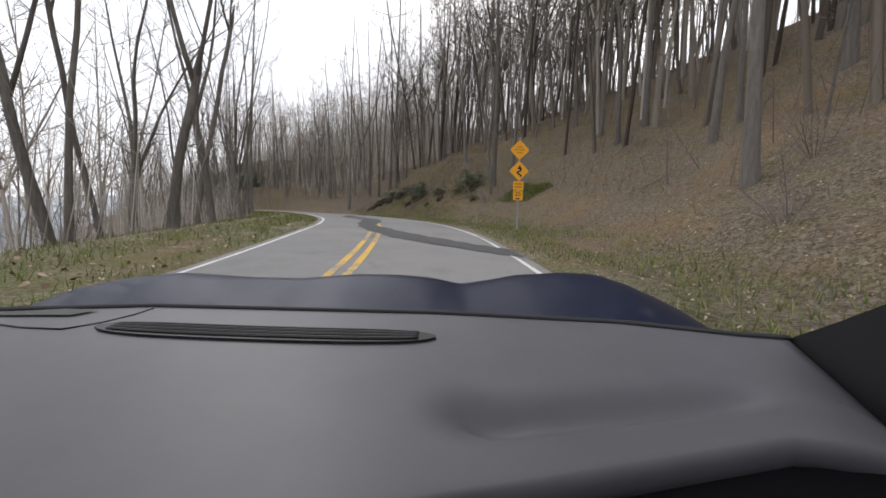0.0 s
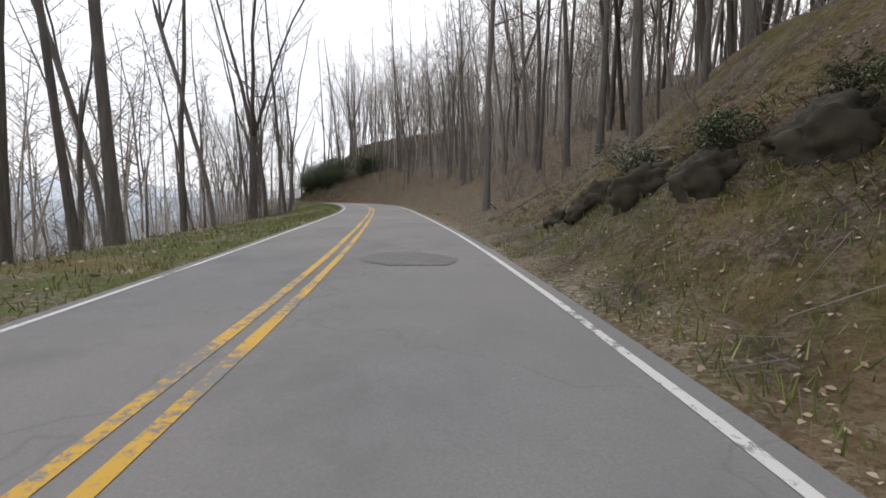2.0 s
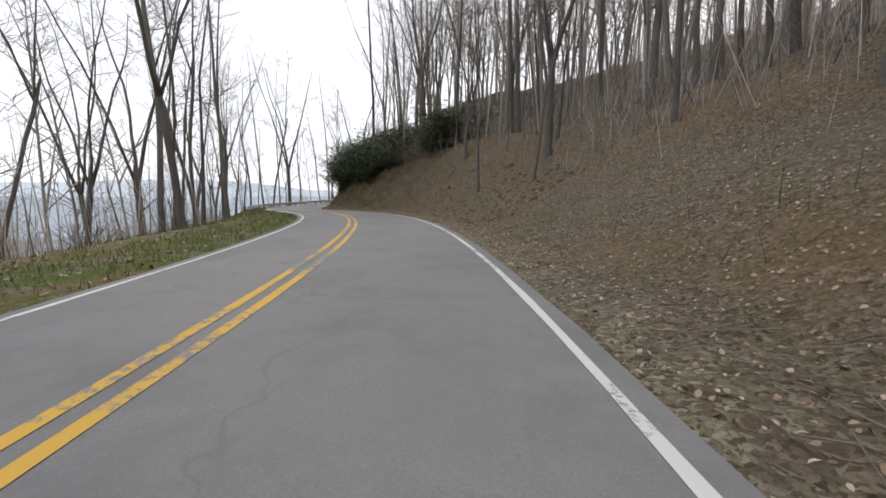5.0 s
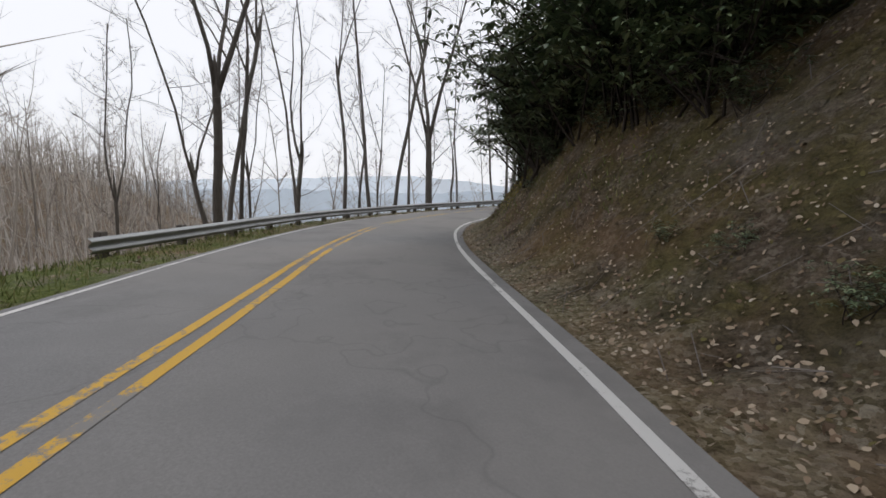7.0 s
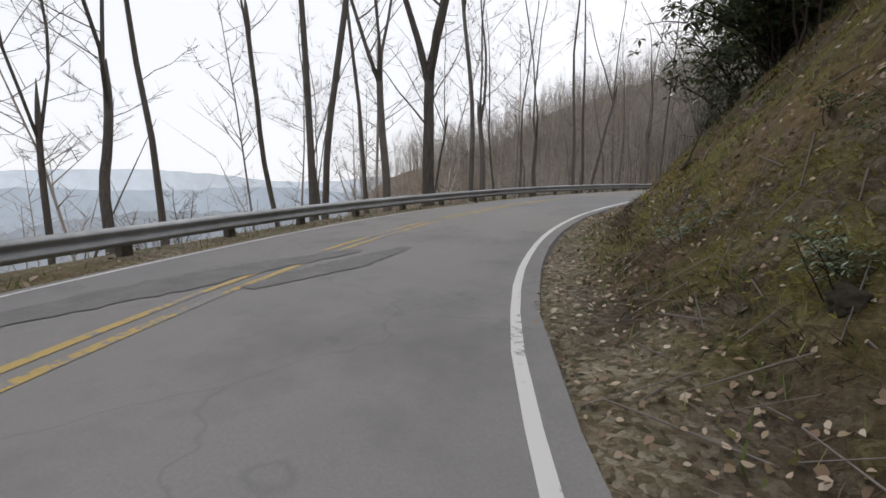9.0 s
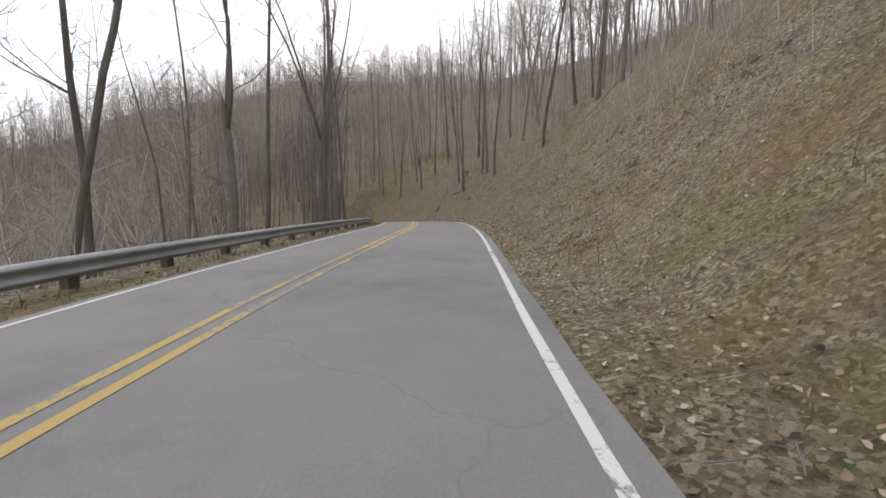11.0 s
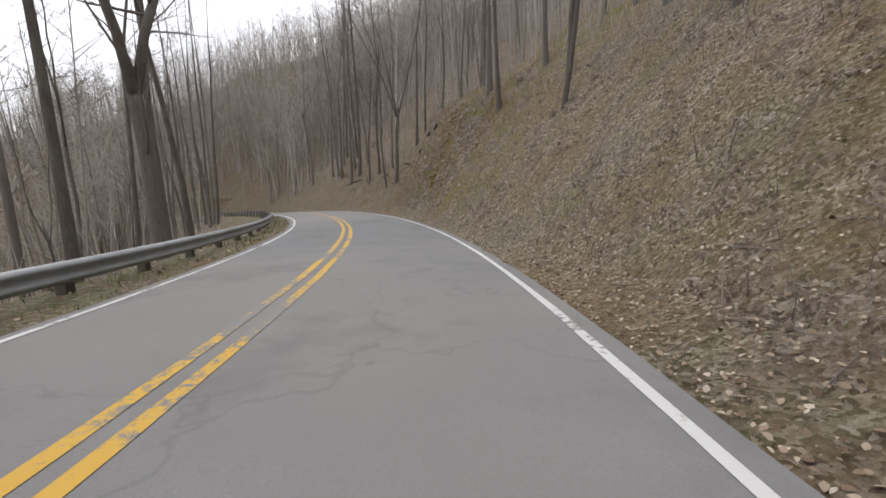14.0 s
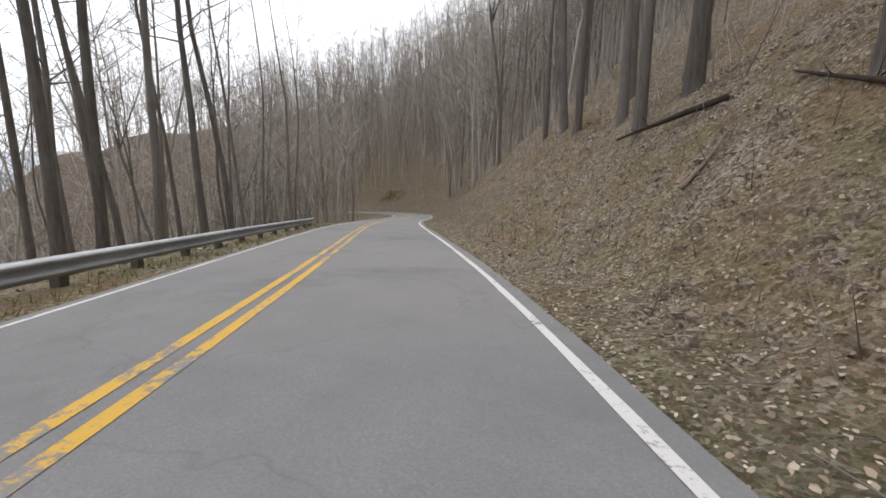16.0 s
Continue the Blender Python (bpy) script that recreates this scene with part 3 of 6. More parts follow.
blob("road_patch", [(98.2, 0.7, 0.7), (97.9, 1.4, 0.8), (97.6, 2.2, 0.6)], 0.9, M_STAIN, "faded tar patch in one lane", 4)


# ---------------------------------------------------------------- trees
def bend(rnd, p0, direction, length, n, wander, lift):
    pts, d, p = [p0.copy()], direction.normalized(), p0.copy()
    for _ in range(n):
        d = (d + Vector((rnd.gauss(0, wander), rnd.gauss(0, wander), rnd.gauss(0, wander * 0.6) + lift))).normalized()
        p = p + d * (length / n)
        pts.append(p.copy())
    return pts


def tapered(r0, r1, n, power=1.0):
    return [r0 + (r1 - r0) * (i / n) ** power for i in range(n + 1)]


def sprays(rnd, crown_t, pts, r0, length, count, start=0.25, deep=True):
    """Side branches along a limb, with twigs on them."""
    n = len(pts) - 1
    for _ in range(count):
        u = rnd.uniform(start, 0.98) * n
        i = min(int(u), n - 1)
        p = pts[i].lerp(pts[i + 1], u - i)
        along = (pts[i + 1] - pts[i]).normalized()
        out = Vector((rnd.gauss(0, 1), rnd.gauss(0, 1), rnd.gauss(0.15, 0.5))).normalized()
        dirn = (along * rnd.uniform(0.4, 0.9) + out).normalized()
        ln = length * rnd.uniform(0.5, 1.1) * (1.15 - 0.6 * u / n)
        r = max(r0 * (1 - 0.75 * u / n) * rnd.uniform(0.35, 0.55), 0.007)
        q = bend(rnd, p, dirn, ln, 2, 0.18, 0.12)
        crown_t.add(q, tapered(r, 0.004, 2), 3)
        if deep:
            for _ in range(4):
                v = rnd.uniform(0.2, 1.0) * 2
                k = min(int(v), 1)
                p2 = q[k].lerp(q[k + 1], v - k)
                o2 = Vector((rnd.gauss(0, 1), rnd.gauss(0, 1), rnd.gauss(0.3, 0.6))).normalized()
                q2 = bend(rnd, p2, ((q[k + 1] - q[k]).normalized() * 0.7 + o2).normalized(), ln * rnd.uniform(0.3, 0.6), 1, 0.14, 0.06)
                crown_t.spike(q2[0], q2[1], max(r * 0.4, 0.006))


def bare_tree(seed, height, radius, fork, leaders, lean=0.03, limbs=12, spread=0.5, name="bare_tree"):
    """A leafless tree: trunk with its leaders, and a crown of limbs and twigs. fork: height share of the fork, 1 for a single stem."""
    rnd = random.Random(seed)
    trunk_t, crown_t = Tubes(), Tubes()
    hf = height * fork
    d0 = Vector((rnd.gauss(0, lean), rnd.gauss(0, lean), 1))
    n = 8
    pts = bend(rnd, Vector((0, 0, 0)), d0, hf, n, 0.045, 0.03)
    rt = radius * (0.74 if fork < 0.95 else 0.12)
    rad = tapered(radius, rt, n, 0.9)
    pts = [Vector((0, 0, -0.9)), pts[0] + Vector((0, 0, 0.02)), pts[0].lerp(pts[1], 0.35)] + pts[1:]
    rad = [radius * 1.45, radius * 1.26, radius * 1.06] + rad[1:]
    top = (pts[-1] - pts[-2]).normalized()
    trunk_t.add(pts + [pts[-1] + top * 0.35, pts[-1] + top * 0.8] if fork < 0.95 else pts, rad + [rt * 0.7, rt * 0.15] if fork < 0.95 else rad, 9)
    stems = []
    if fork < 0.95:
        turn = rnd.uniform(0, 6.28)
        for k in range(leaders):
            a = turn + 2 * math.pi * k / leaders + rnd.uniform(-0.5, 0.5)
            tilt = rnd.uniform(0.16, 0.42)
            d = Vector((math.cos(a) * tilt, math.sin(a) * tilt, 1))
            ln = (height - hf) * rnd.uniform(0.75, 1.1)
            r = rt * rnd.uniform(0.55, 0.85)
            q = bend(rnd, pts[-1] - top * 0.55, d, ln + 0.55, 8, 0.085, 0.06)
            trunk_t.add(q, tapered(r, 0.018, 8, 0.8), 6)
            stems.append((q, r, ln))
    stems.append((pts[3:], radius * 0.75, hf))
    for q, r, ln in stems:
        leader = q is not stems[-1][0]
        lo = 0.08 if leader else (0.42 if len(stems) > 1 else 0.24)
        m = limbs if leader or len(stems) == 1 else max(3, limbs // 3)
        k = len(q) - 1
        for _ in range(m):
            u = rnd.uniform(lo, 0.97) * k
            i = min(int(u), k - 1)
            p = q[i].lerp(q[i + 1], u - i)
            a = rnd.uniform(0, 6.28)
            up = rnd.uniform(0.2, 1.4)
            ll = height * rnd.uniform(0.10, 0.25) * (1.25 - 0.75 * u / k) * (spread + 0.5)
            rr = max(r * (1 - 0.78 * u / k) * rnd.uniform(0.2, 0.42), 0.011)
            lq = bend(rnd, p, Vector((math.cos(a), math.sin(a), up)), ll, 4, 0.17, 0.07)
            crown_t.add(lq, tapered(rr, 0.006, 4), 4 if rr > 0.03 else 3)
            sprays(rnd, crown_t, lq, rr, ll * 0.45, 5)
        sprays(rnd, crown_t, q[-4:], r * 0.25, height * 0.06, 7, 0.1)
    root = new(name)
    root.empty_display_size = 0.2
    trunk = new("trunk", trunk_t.mesh("trunk", M_BARK))
    trunk.parent = root
    limb = new("crown", crown_t.mesh("crown", M_TWIG))
    limb.parent = root
    return root


LABELS = {
    "tall": "tall straight grey-barked bare tree on leafy ground",
    "fork": "grey-barked bare tree with a forked trunk",
    "thin": "slender crooked bare tree with thin twigs",
    "young": "young bare sapling with fine twigs",
}
KINDS = {"tall": [], "fork": [], "thin": [], "young": []}
for k in range(4):
    KINDS["tall"].append(bare_tree(10 + k, (22, 24, 20, 23)[k], (0.13, 0.165, 0.105, 0.14)[k], 1.0, 1, 0.015, 19, 0.3))
    KINDS["fork"].append(bare_tree(20 + k, (17, 19, 16, 18)[k], (0.165, 0.24, 0.125, 0.18)[k], (0.3, 0.27, 0.25, 0.34)[k], (2, 3, 2, 3)[k], 0.03, 9, 0.6))
    KINDS["thin"].append(bare_tree(30 + k, (14, 16, 12, 15)[k], (0.085, 0.11, 0.075, 0.105)[k], (0.5, 1.0, 0.35, 0.6)[k], 2, 0.05, 9, 0.5))
    KINDS["young"].append(bare_tree(40 + k, (6, 8, 5, 7)[k], (0.035, 0.05, 0.03, 0.045)[k], (1.0, 0.5, 1.0, 0.6)[k], 2, 0.09, 7, 0.7))
first_used = set()


def plant(kind, which, s, off, scale=1.0, turn=None, rnd=random, sink=0.0, lean=0.0):
    src = KINDS[kind][which % 4]
    p = road_point(s, off)
    z = ground_z(p.x, p.y)
    turn = rnd.uniform(0, 360) if turn is None else turn
    m = pose(p.x, p.y, z - sink, lean * rnd.uniform(-1, 1), lean * rnd.uniform(-1, 1), turn) @ Matrix.Scale(scale, 4)
    if src.name in first_used:
        ob = copy_thing(src, pose(0, 0, 0))
        ob.matrix_basis = m
    else:
        ob = src
        first_used.add(src.name)
        ob.matrix_basis = m
    return tagged(ob, LABELS[kind], "tree", "roadside trees")


# trees that stand out: kind, variant, station, offset, scale
BELOW_FIRST = [
    ("fork", 2, 70.5, -7.5, 1.05), ("thin", 1, 71.8, -8.0, 1.0), ("fork", 0, 73.2, -6.0, 0.95), ("fork", 0, 79.8, -6.7, 1.0), ("thin", 3, 80.6, -7.5, 1.1),
    ("fork", 2, 90.5, -6.5, 1.0), ("thin", 0, 99.0, -7.5, 1.1), ("tall", 2, 100.8, -6.0, 0.95), ("tall", 1, 101.7, -5.7, 0.95), ("thin", 1, 99.5, -6.4, 1.1),
    ("thin", 2, 103.0, -7.5, 1.0), ("thin", 1, 108.2, -7.0, 1.1), ("fork", 1, 114.7, -6.2, 0.95), ("thin", 3, 112.5, -7.4, 1.1), ("thin", 2, 114.0, -9.0, 1.1),
    ("tall", 0, 118.0, -6.4, 0.9), ("tall", 3, 120.0, -5.7, 0.85), ("fork", 0, 123.4, -6.0, 0.9), ("thin", 1, 121.7, -8.5, 1.1), ("thin", 0, 117.2, -5.4, 0.7),
]
BELOW_VERGE = [
    ("fork", 3, 145.3, -6.2, 0.85), ("thin", 3, 146.3, -7.2, 1.15), ("fork", 2, 148.8, -7.5, 1.0), ("thin", 0, 150.6, -7.0, 1.1), ("tall", 1, 162.4, -5.7, 0.95),
    ("tall", 0, 163.1, -5.9, 0.95), ("fork", 0, 165.5, -7.8, 1.0), ("thin", 1, 162.3, -8.6, 1.1),
]
BELOW_BEND = [
    ("fork", 3, 173.7, -6.0, 1.0), ("fork", 2, 174.4, -7.0, 0.9), ("thin", 3, 175.7, -7.5, 1.1), ("thin", 0, 175.2, -6.3, 1.1), ("thin", 2, 178.2, -9.0, 1.1),
    ("fork", 0, 178.7, -6.5, 0.85), ("thin", 1, 180.9, -9.0, 1.1), ("thin", 3, 181.6, -6.3, 1.1), ("tall", 3, 182.4, -5.2, 0.85), ("thin", 3, 184.4, -5.4, 1.25),
    ("tall", 2, 185.3, -5.1, 0.95), ("fork", 1, 186.6, -4.7, 1.05), ("thin", 2, 189.2, -8.0, 1.1), ("fork", 2, 188.5, -4.6, 0.8), ("thin", 0, 185.9, -9.0, 1.0),
    ("tall", 3, 193.4, -4.8, 0.9), ("thin", 3, 194.1, -5.3, 1.1), ("tall", 2, 195.8, -5.4, 0.9), ("fork", 3, 196.2, -4.8, 0.9), ("fork", 1, 197.9, -4.5, 1.1),
    ("fork", 0, 201.0, -4.5, 0.85), ("thin", 3, 201.2, -5.3, 1.2), ("fork", 2, 205.0, -4.6, 0.95), ("thin", 1, 210.2, -6.0, 1.2), ("fork", 0, 217.8, -5.0, 0.9), ("thin", 2, 228.2, -5.0, 1.2),
]
BELOW_HILL = [
    ("fork", 3, 230.3, -5.6, 1.05), ("tall", 1, 230.6, -4.7, 1.0), ("thin", 0, 240.8, -6.0, 1.2), ("tall", 3, 244.3, -5.4, 1.05), ("fork", 2, 247.6, -6.2, 1.1),
    ("thin", 1, 245.8, -8.0, 1.2), ("tall", 0, 237.6, -6.0, 1.0), ("fork", 1, 270.6, -5.7, 1.15), ("tall", 2, 257.4, -5.6, 1.1), ("thin", 3, 263.1, -6.8, 1.2),
    ("thin", 2, 260.1, -9.0, 1.1), ("tall", 3, 266.8, -6.2, 1.0), ("thin", 0, 266.9, -7.4, 1.2), ("thin", 1, 278.4, -9.0, 1.2), ("tall", 1, 273.4, -6.5, 1.0),
    ("tall", 0, 274.9, -6.0, 1.05), ("tall", 2, 293.4, -8.0, 1.1), ("tall", 0, 303.4, -9.0, 0.95), ("tall", 1, 300.5, -6.2, 0.9), ("tall", 3, 300.9, -5.5, 0.95),
    ("tall", 2, 303.6, -7.0, 1.05), ("tall", 0, 306.1, -8.0, 1.0), ("tall", 3, 303.7, -5.6, 1.0), ("tall", 2, 309.1, -7.5, 1.0), ("tall", 1, 307.9, -6.0, 0.95),
    ("tall", 0, 309.3, -5.5, 1.05), ("tall", 3, 319.9, -9.0, 1.0), ("tall", 2, 320.4, -8.0, 1.0), ("thin", 1, 321.9, -6.5, 1.2),
]
ABOVE_FIRST = [
    ("tall", 3, 74.4, 13.2, 1.0), ("tall", 1, 68.3, 8.4, 0.95), ("tall", 0, 72.4, 11.3, 1.0), ("tall", 2, 72.8, 12.7, 1.0), ("thin", 1, 77.4, 11.7, 1.1),
    ("tall", 3, 77.2, 13.0, 1.0), ("tall", 1, 71.2, 14.6, 1.0), ("thin", 3, 79.2, 12.2, 1.1), ("thin", 2, 82.2, 7.4, 1.0), ("tall", 1, 83.0, 7.9, 0.95),
    ("tall", 0, 89.7, 9.2, 1.0), ("tall", 2, 88.6, 10.2, 1.0), ("tall", 1, 109.3, 5.5, 0.95), ("thin", 1, 111.8, 8.9, 1.1), ("tall", 0, 108.4, 8.9, 1.0),
    ("tall", 3, 107.2, 9.8, 1.0), ("tall", 1, 103.5, 9.1, 1.05), ("thin", 3, 124.7, 8.5, 1.1), ("tall", 2, 125.2, 9.8, 1.0), ("tall", 0, 118.6, 9.2, 0.95),
    ("tall", 3, 118.4, 10.6, 1.0), ("tall", 2, 129.9, 10.2, 1.0), ("tall", 1, 114.7, 9.8, 0.95), ("thin", 0, 146.2, 5.9, 0.7), ("thin", 2, 142.2, 6.6, 0.8),
]
ABOVE_HILL = [
    ("tall", 1, 248.5, 7.2, 0.85), ("tall", 2, 252.3, 8.2, 0.95), ("tall", 0, 241.9, 8.0, 0.9), ("thin", 3, 234.3, 9.3, 1.1), ("tall", 2, 272.2, 8.6, 1.0), ("thin", 1, 262.8, 9.9, 1.1),
    ("tall", 3, 248.7, 9.5, 0.95), ("tall", 0, 267.0, 9.3, 0.9), ("thin", 0, 269.4, 7.8, 1.1), ("tall", 2, 273.8, 7.3, 0.95), ("fork", 0, 263.7, 8.1, 0.8),
    ("tall", 3, 301.8, 8.1, 0.95), ("thin", 2, 268.3, 7.0, 1.1), ("tall", 1, 275.8, 7.8, 0.85), ("tall", 0, 289.5, 13.9, 1.0), ("tall", 3, 299.1, 7.0, 0.9),
    ("thin", 1, 304.6, 8.0, 1.2), ("tall", 2, 309.6, 8.6, 1.0), ("thin", 3, 293.8, 7.7, 1.1), ("tall", 0, 300.7, 9.6, 1.0), ("tall", 2, 292.4, 8.4, 0.9),
    ("tall", 3, 306.5, 8.3, 1.0), ("fork", 3, 287.1, 6.4, 0.85), ("thin", 2, 288.3, 6.0, 0.9), ("tall", 1, 298.4, 7.7, 1.0), ("tall", 0, 303.0, 9.0, 1.0), ("thin", 0, 294.4, 7.0, 1.0),
]
MARKED = BELOW_FIRST + BELOW_VERGE + BELOW_BEND + BELOW_HILL + ABOVE_FIRST + ABOVE_HILL
rt = random.Random(5)
taken = []
for kind, which, s, off, sc in MARKED:
    plant(kind, which, s, off, sc, None, rt, 0.0, 1.0)
    taken.append((s, off))


def scatter(n, s0, s1, o0, o1, mixture, gap, seed, lean=3.0, smin=0.75, smax=1.15):
    r = random.Random(seed)
    made = tries = 0
    while made < n and tries < n * 30:
        tries += 1
        s, off = r.uniform(s0, s1), r.uniform(o0, o1)
        if any((s - a) ** 2 + (off - b) ** 2 < gap * gap for a, b in taken):
            continue
        taken.append((s, off))
        plant(r.choice(mixture), r.randrange(4), s, off, r.uniform(smin, smax), None, r, 0.0, lean)
        made += 1


scatter(16, 58, 165, -13, -7.2, ("fork", "thin", "thin", "young"), 1.6, 61, 2.5)
scatter(10, 124, 160, -14, -6.8, ("fork", "thin", "thin"), 1.5, 62, 2.5)
scatter(16, 164, 214, -14, -7.0, ("thin", "thin", "young"), 1.6, 63, 3.0)
scatter(20, 214, 335, -13, -6.2, ("tall", "tall", "thin", "thin"), 1.5, 64, 1.5, 0.8, 1.15)
scatter(8, 58, 92, 10.0, 15, ("tall", "thin", "young"), 1.7, 65)
scatter(16, 98, 150, 8.5, 15, ("tall", "tall", "thin", "thin", "young"), 1.6, 66, 2.0)
scatter(30, 126, 172, 8.0, 16, ("tall", "thin", "thin", "fork"), 1.5, 69, 2.5)
scatter(16, 172, 206, 9.5, 17, ("tall", "thin"), 1.8, 67)
scatter(34, 214, 345, 8.0, 16, ("tall", "tall", "thin", "thin", "young"), 1.5, 68, 3.0)
scatter(14, 66, 104, 8.5, 15, ("thin", "thin", "young", "tall"), 1.5, 70, 3.0)


# ---------------------------------------------------------------- woods farther off
def far_tree_arrays(seed, height, radius, boughs):
    """A light tree for the woods: thin stem, boughs and pointed twigs, all in triangles."""
    rnd = random.Random(seed)
    t = Tubes()
    pts = bend(rnd, Vector((0, 0, -0.8)), Vector((rnd.gauss(0, 0.05), rnd.gauss(0, 0.05), 1)), height, 3, 0.06, 0.03)
    t.add(pts, tapered(radius, 0.02, 3), 3)
    if seed % 2:
        d = Vector((rnd.choice((-1, 1)) * rnd.uniform(0.2, 0.5), rnd.uniform(-0.4, 0.4), 1))
        t.add(bend(rnd, pts[1], d, height * 0.5, 2, 0.08, 0.05), [radius * 0.6, radius * 0.35, 0.015], 3)
    for _ in range(boughs):
        u = rnd.uniform(0.25, 0.98) ** 0.8 * 3
        i = min(int(u), 2)
        p = pts[i].lerp(pts[i + 1], u - i)
        a = rnd.uniform(0, 6.28)
        ln = height * rnd.uniform(0.1, 0.28) * (1.3 - u / 4)
        q = bend(rnd, p, Vector((math.cos(a), math.sin(a), rnd.uniform(0.3, 1.3))), ln, 1, 0.2, 0.1)
        t.spike(q[0], q[1], 0.05 * (1.2 - u / 4))
        for _ in range(3):
            b = rnd.uniform(0, 6.28)
            q2 = bend(rnd, q[0].lerp(q[1], rnd.uniform(0.2, 0.9)), Vector((math.cos(b), math.sin(b), rnd.uniform(0.2, 1.2))), ln * rnd.uniform(0.35, 0.75), 1, 0.1, 0)
            t.spike(q2[0], q2[1], 0.022)
    v = np.array([tuple(p) for p in t.v])
    f = []
    for q in t.f:
        f += [q] if len(q) == 3 else [(q[0], q[1], q[2]), (q[0], q[2], q[3])]
    return v, np.array(f)


FAR = [far_tree_arrays(80 + k, 15 + 1.3 * k, 0.10 + 0.02 * (k % 4), 13 + k) for k in range(6)]


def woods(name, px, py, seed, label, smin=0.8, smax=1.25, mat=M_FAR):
    r = np.random.RandomState(seed)
    z = ground_at(px, py)
    vs, fs, base = [], [], 0
    for x, y, h in zip(px, py, z):
        v, f = FAR[r.randint(6)]
        a, k = r.uniform(0, 6.28), r.uniform(smin, smax)
        c, s = math.cos(a) * k, math.sin(a) * k
        w = np.empty_like(v)
        w[:, 0], w[:, 1], w[:, 2] = x + v[:, 0] * c - v[:, 1] * s, y + v[:, 0] * s + v[:, 1] * c, h + v[:, 2] * k
        vs.append(w)
        fs.append(f + base)
        base += len(v)
    ob = new(name, fast_mesh(name, np.concatenate(vs), np.concatenate(fs), mat))
    return tagged(ob, label, "trees", kind="stuff")


rw = np.random.RandomState(7)
bx, by = rw.uniform(-150, 90, 7600), rw.uniform(20, 420, 7600)
bs, bo = to_road(bx, by)
ok = (((bo > 12) & (bo < 58)) | ((bo < -12.5) & (bo > -60))) & (bs > 62)
ok |= (bs > 330) & (np.abs(bo) > 12) & (np.abs(bo) < 100)
thin_out = rw.uniform(0, 1, len(bx)) < np.where(bo > 0, np.interp(bs, [50, 110, 150, 200, 215, 420], [1.0, 0.9, 0.55, 0.5, 0.72, 0.72]), np.interp(bs, [50, 160, 170, 205, 220, 420], [0.6, 0.55, 0.2, 0.2, 0.5, 0.5]))
ok &= thin_out
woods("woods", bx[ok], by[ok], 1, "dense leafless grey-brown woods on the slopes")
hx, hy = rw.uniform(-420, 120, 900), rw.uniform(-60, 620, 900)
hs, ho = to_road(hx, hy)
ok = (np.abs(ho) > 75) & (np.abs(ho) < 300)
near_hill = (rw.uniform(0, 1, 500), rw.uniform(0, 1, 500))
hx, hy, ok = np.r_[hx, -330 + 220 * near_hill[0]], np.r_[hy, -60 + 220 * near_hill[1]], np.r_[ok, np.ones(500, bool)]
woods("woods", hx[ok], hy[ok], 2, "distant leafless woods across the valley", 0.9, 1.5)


def band(n, s0, s1, o0, o1, seed):
    """Places between two stations and two offsets."""
    r = np.random.RandomState(seed)
    s, off = r.uniform(s0, s1, n), r.uniform(o0, o1, n)
    x0, y0, h = (np.interp(s, stations, a) for a in (road_x, road_y, heading))
    return x0 + off * np.cos(h), y0 + off * np.sin(h)


woods("woods", *band(260, 326, 404, 6.5, 34, 101), 3, "leafless grey woods on the slope above the road")
woods("woods", *band(140, 330, 404, -30, -6.0, 102), 4, "leafless grey woods below the road")
woods("woods", *band(210, 118, 172, 9, 32, 108), 9, "leafless grey woods on the rise above the road", 0.6, 0.95)
woods("woods", *band(240, 66, 116, 11, 36, 103), 5, "leafless grey-brown woods on the slope above the road", mat=M_BRUSH)


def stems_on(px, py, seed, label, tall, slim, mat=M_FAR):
    """Thin leafless forked stems standing at many places."""
    r = np.random.RandomState(seed)
    n = len(px)
    ln = tall[0] + (tall[1] - tall[0]) * r.uniform(0, 1, n) ** 2
    base = np.stack([px, py, ground_at(px, py) - 0.05], 1)
    lean = 0.28 if tall[1] < 4 else 0.11
    tip = base + np.stack([r.normal(0, lean, n), r.normal(0, lean, n), np.ones(n)], 1) * ln[:, None]
    w = (0.006 + slim * ln)[:, None]
    a = r.uniform(0, 6.28, n)
    ring = [np.stack([np.cos(a + k * 2.094), np.sin(a + k * 2.094), 0 * a], 1) * w for k in range(3)]
    mid = base * 0.45 + tip * 0.55
    fork = mid + np.stack([r.normal(0, 0.5, n), r.normal(0, 0.5, n), r.uniform(0.3, 0.9, n)], 1) * ln[:, None] * 0.5
    v = np.stack([base + ring[0], base + ring[1], base + ring[2], tip, mid + ring[0] * 0.6, mid + ring[1] * 0.6, mid + ring[2] * 0.6, fork], 1).reshape(-1, 3)
    k = np.arange(n)[:, None] * 8
    f = np.concatenate([k + np.array([q]) for q in ((0, 1, 3), (1, 2, 3), (2, 0, 3), (4, 5, 7), (5, 6, 7), (6, 4, 7))])
    return tagged(new("undergrowth", fast_mesh("undergrowth", v, f, mat)), label, "undergrowth", kind="stuff")


def undergrowth(n, s0, s1, o0, o1, seed, label, tall=(0.5, 2.6), mat=M_FAR):
    r = np.random.RandomState(seed)
    s, off = r.uniform(s0, s1, n), r.uniform(o0, o1, n)
    keep = lump(s, off * 1.5, 7.0, seed) > -0.3
    s, off = s[keep], off[keep]
    x0, y0, h = (np.interp(s, stations, a) for a in (road_x, road_y, heading))
    return stems_on(x0 + off * np.cos(h), y0 + off * np.sin(h), seed, label, tall, 0.004, mat)


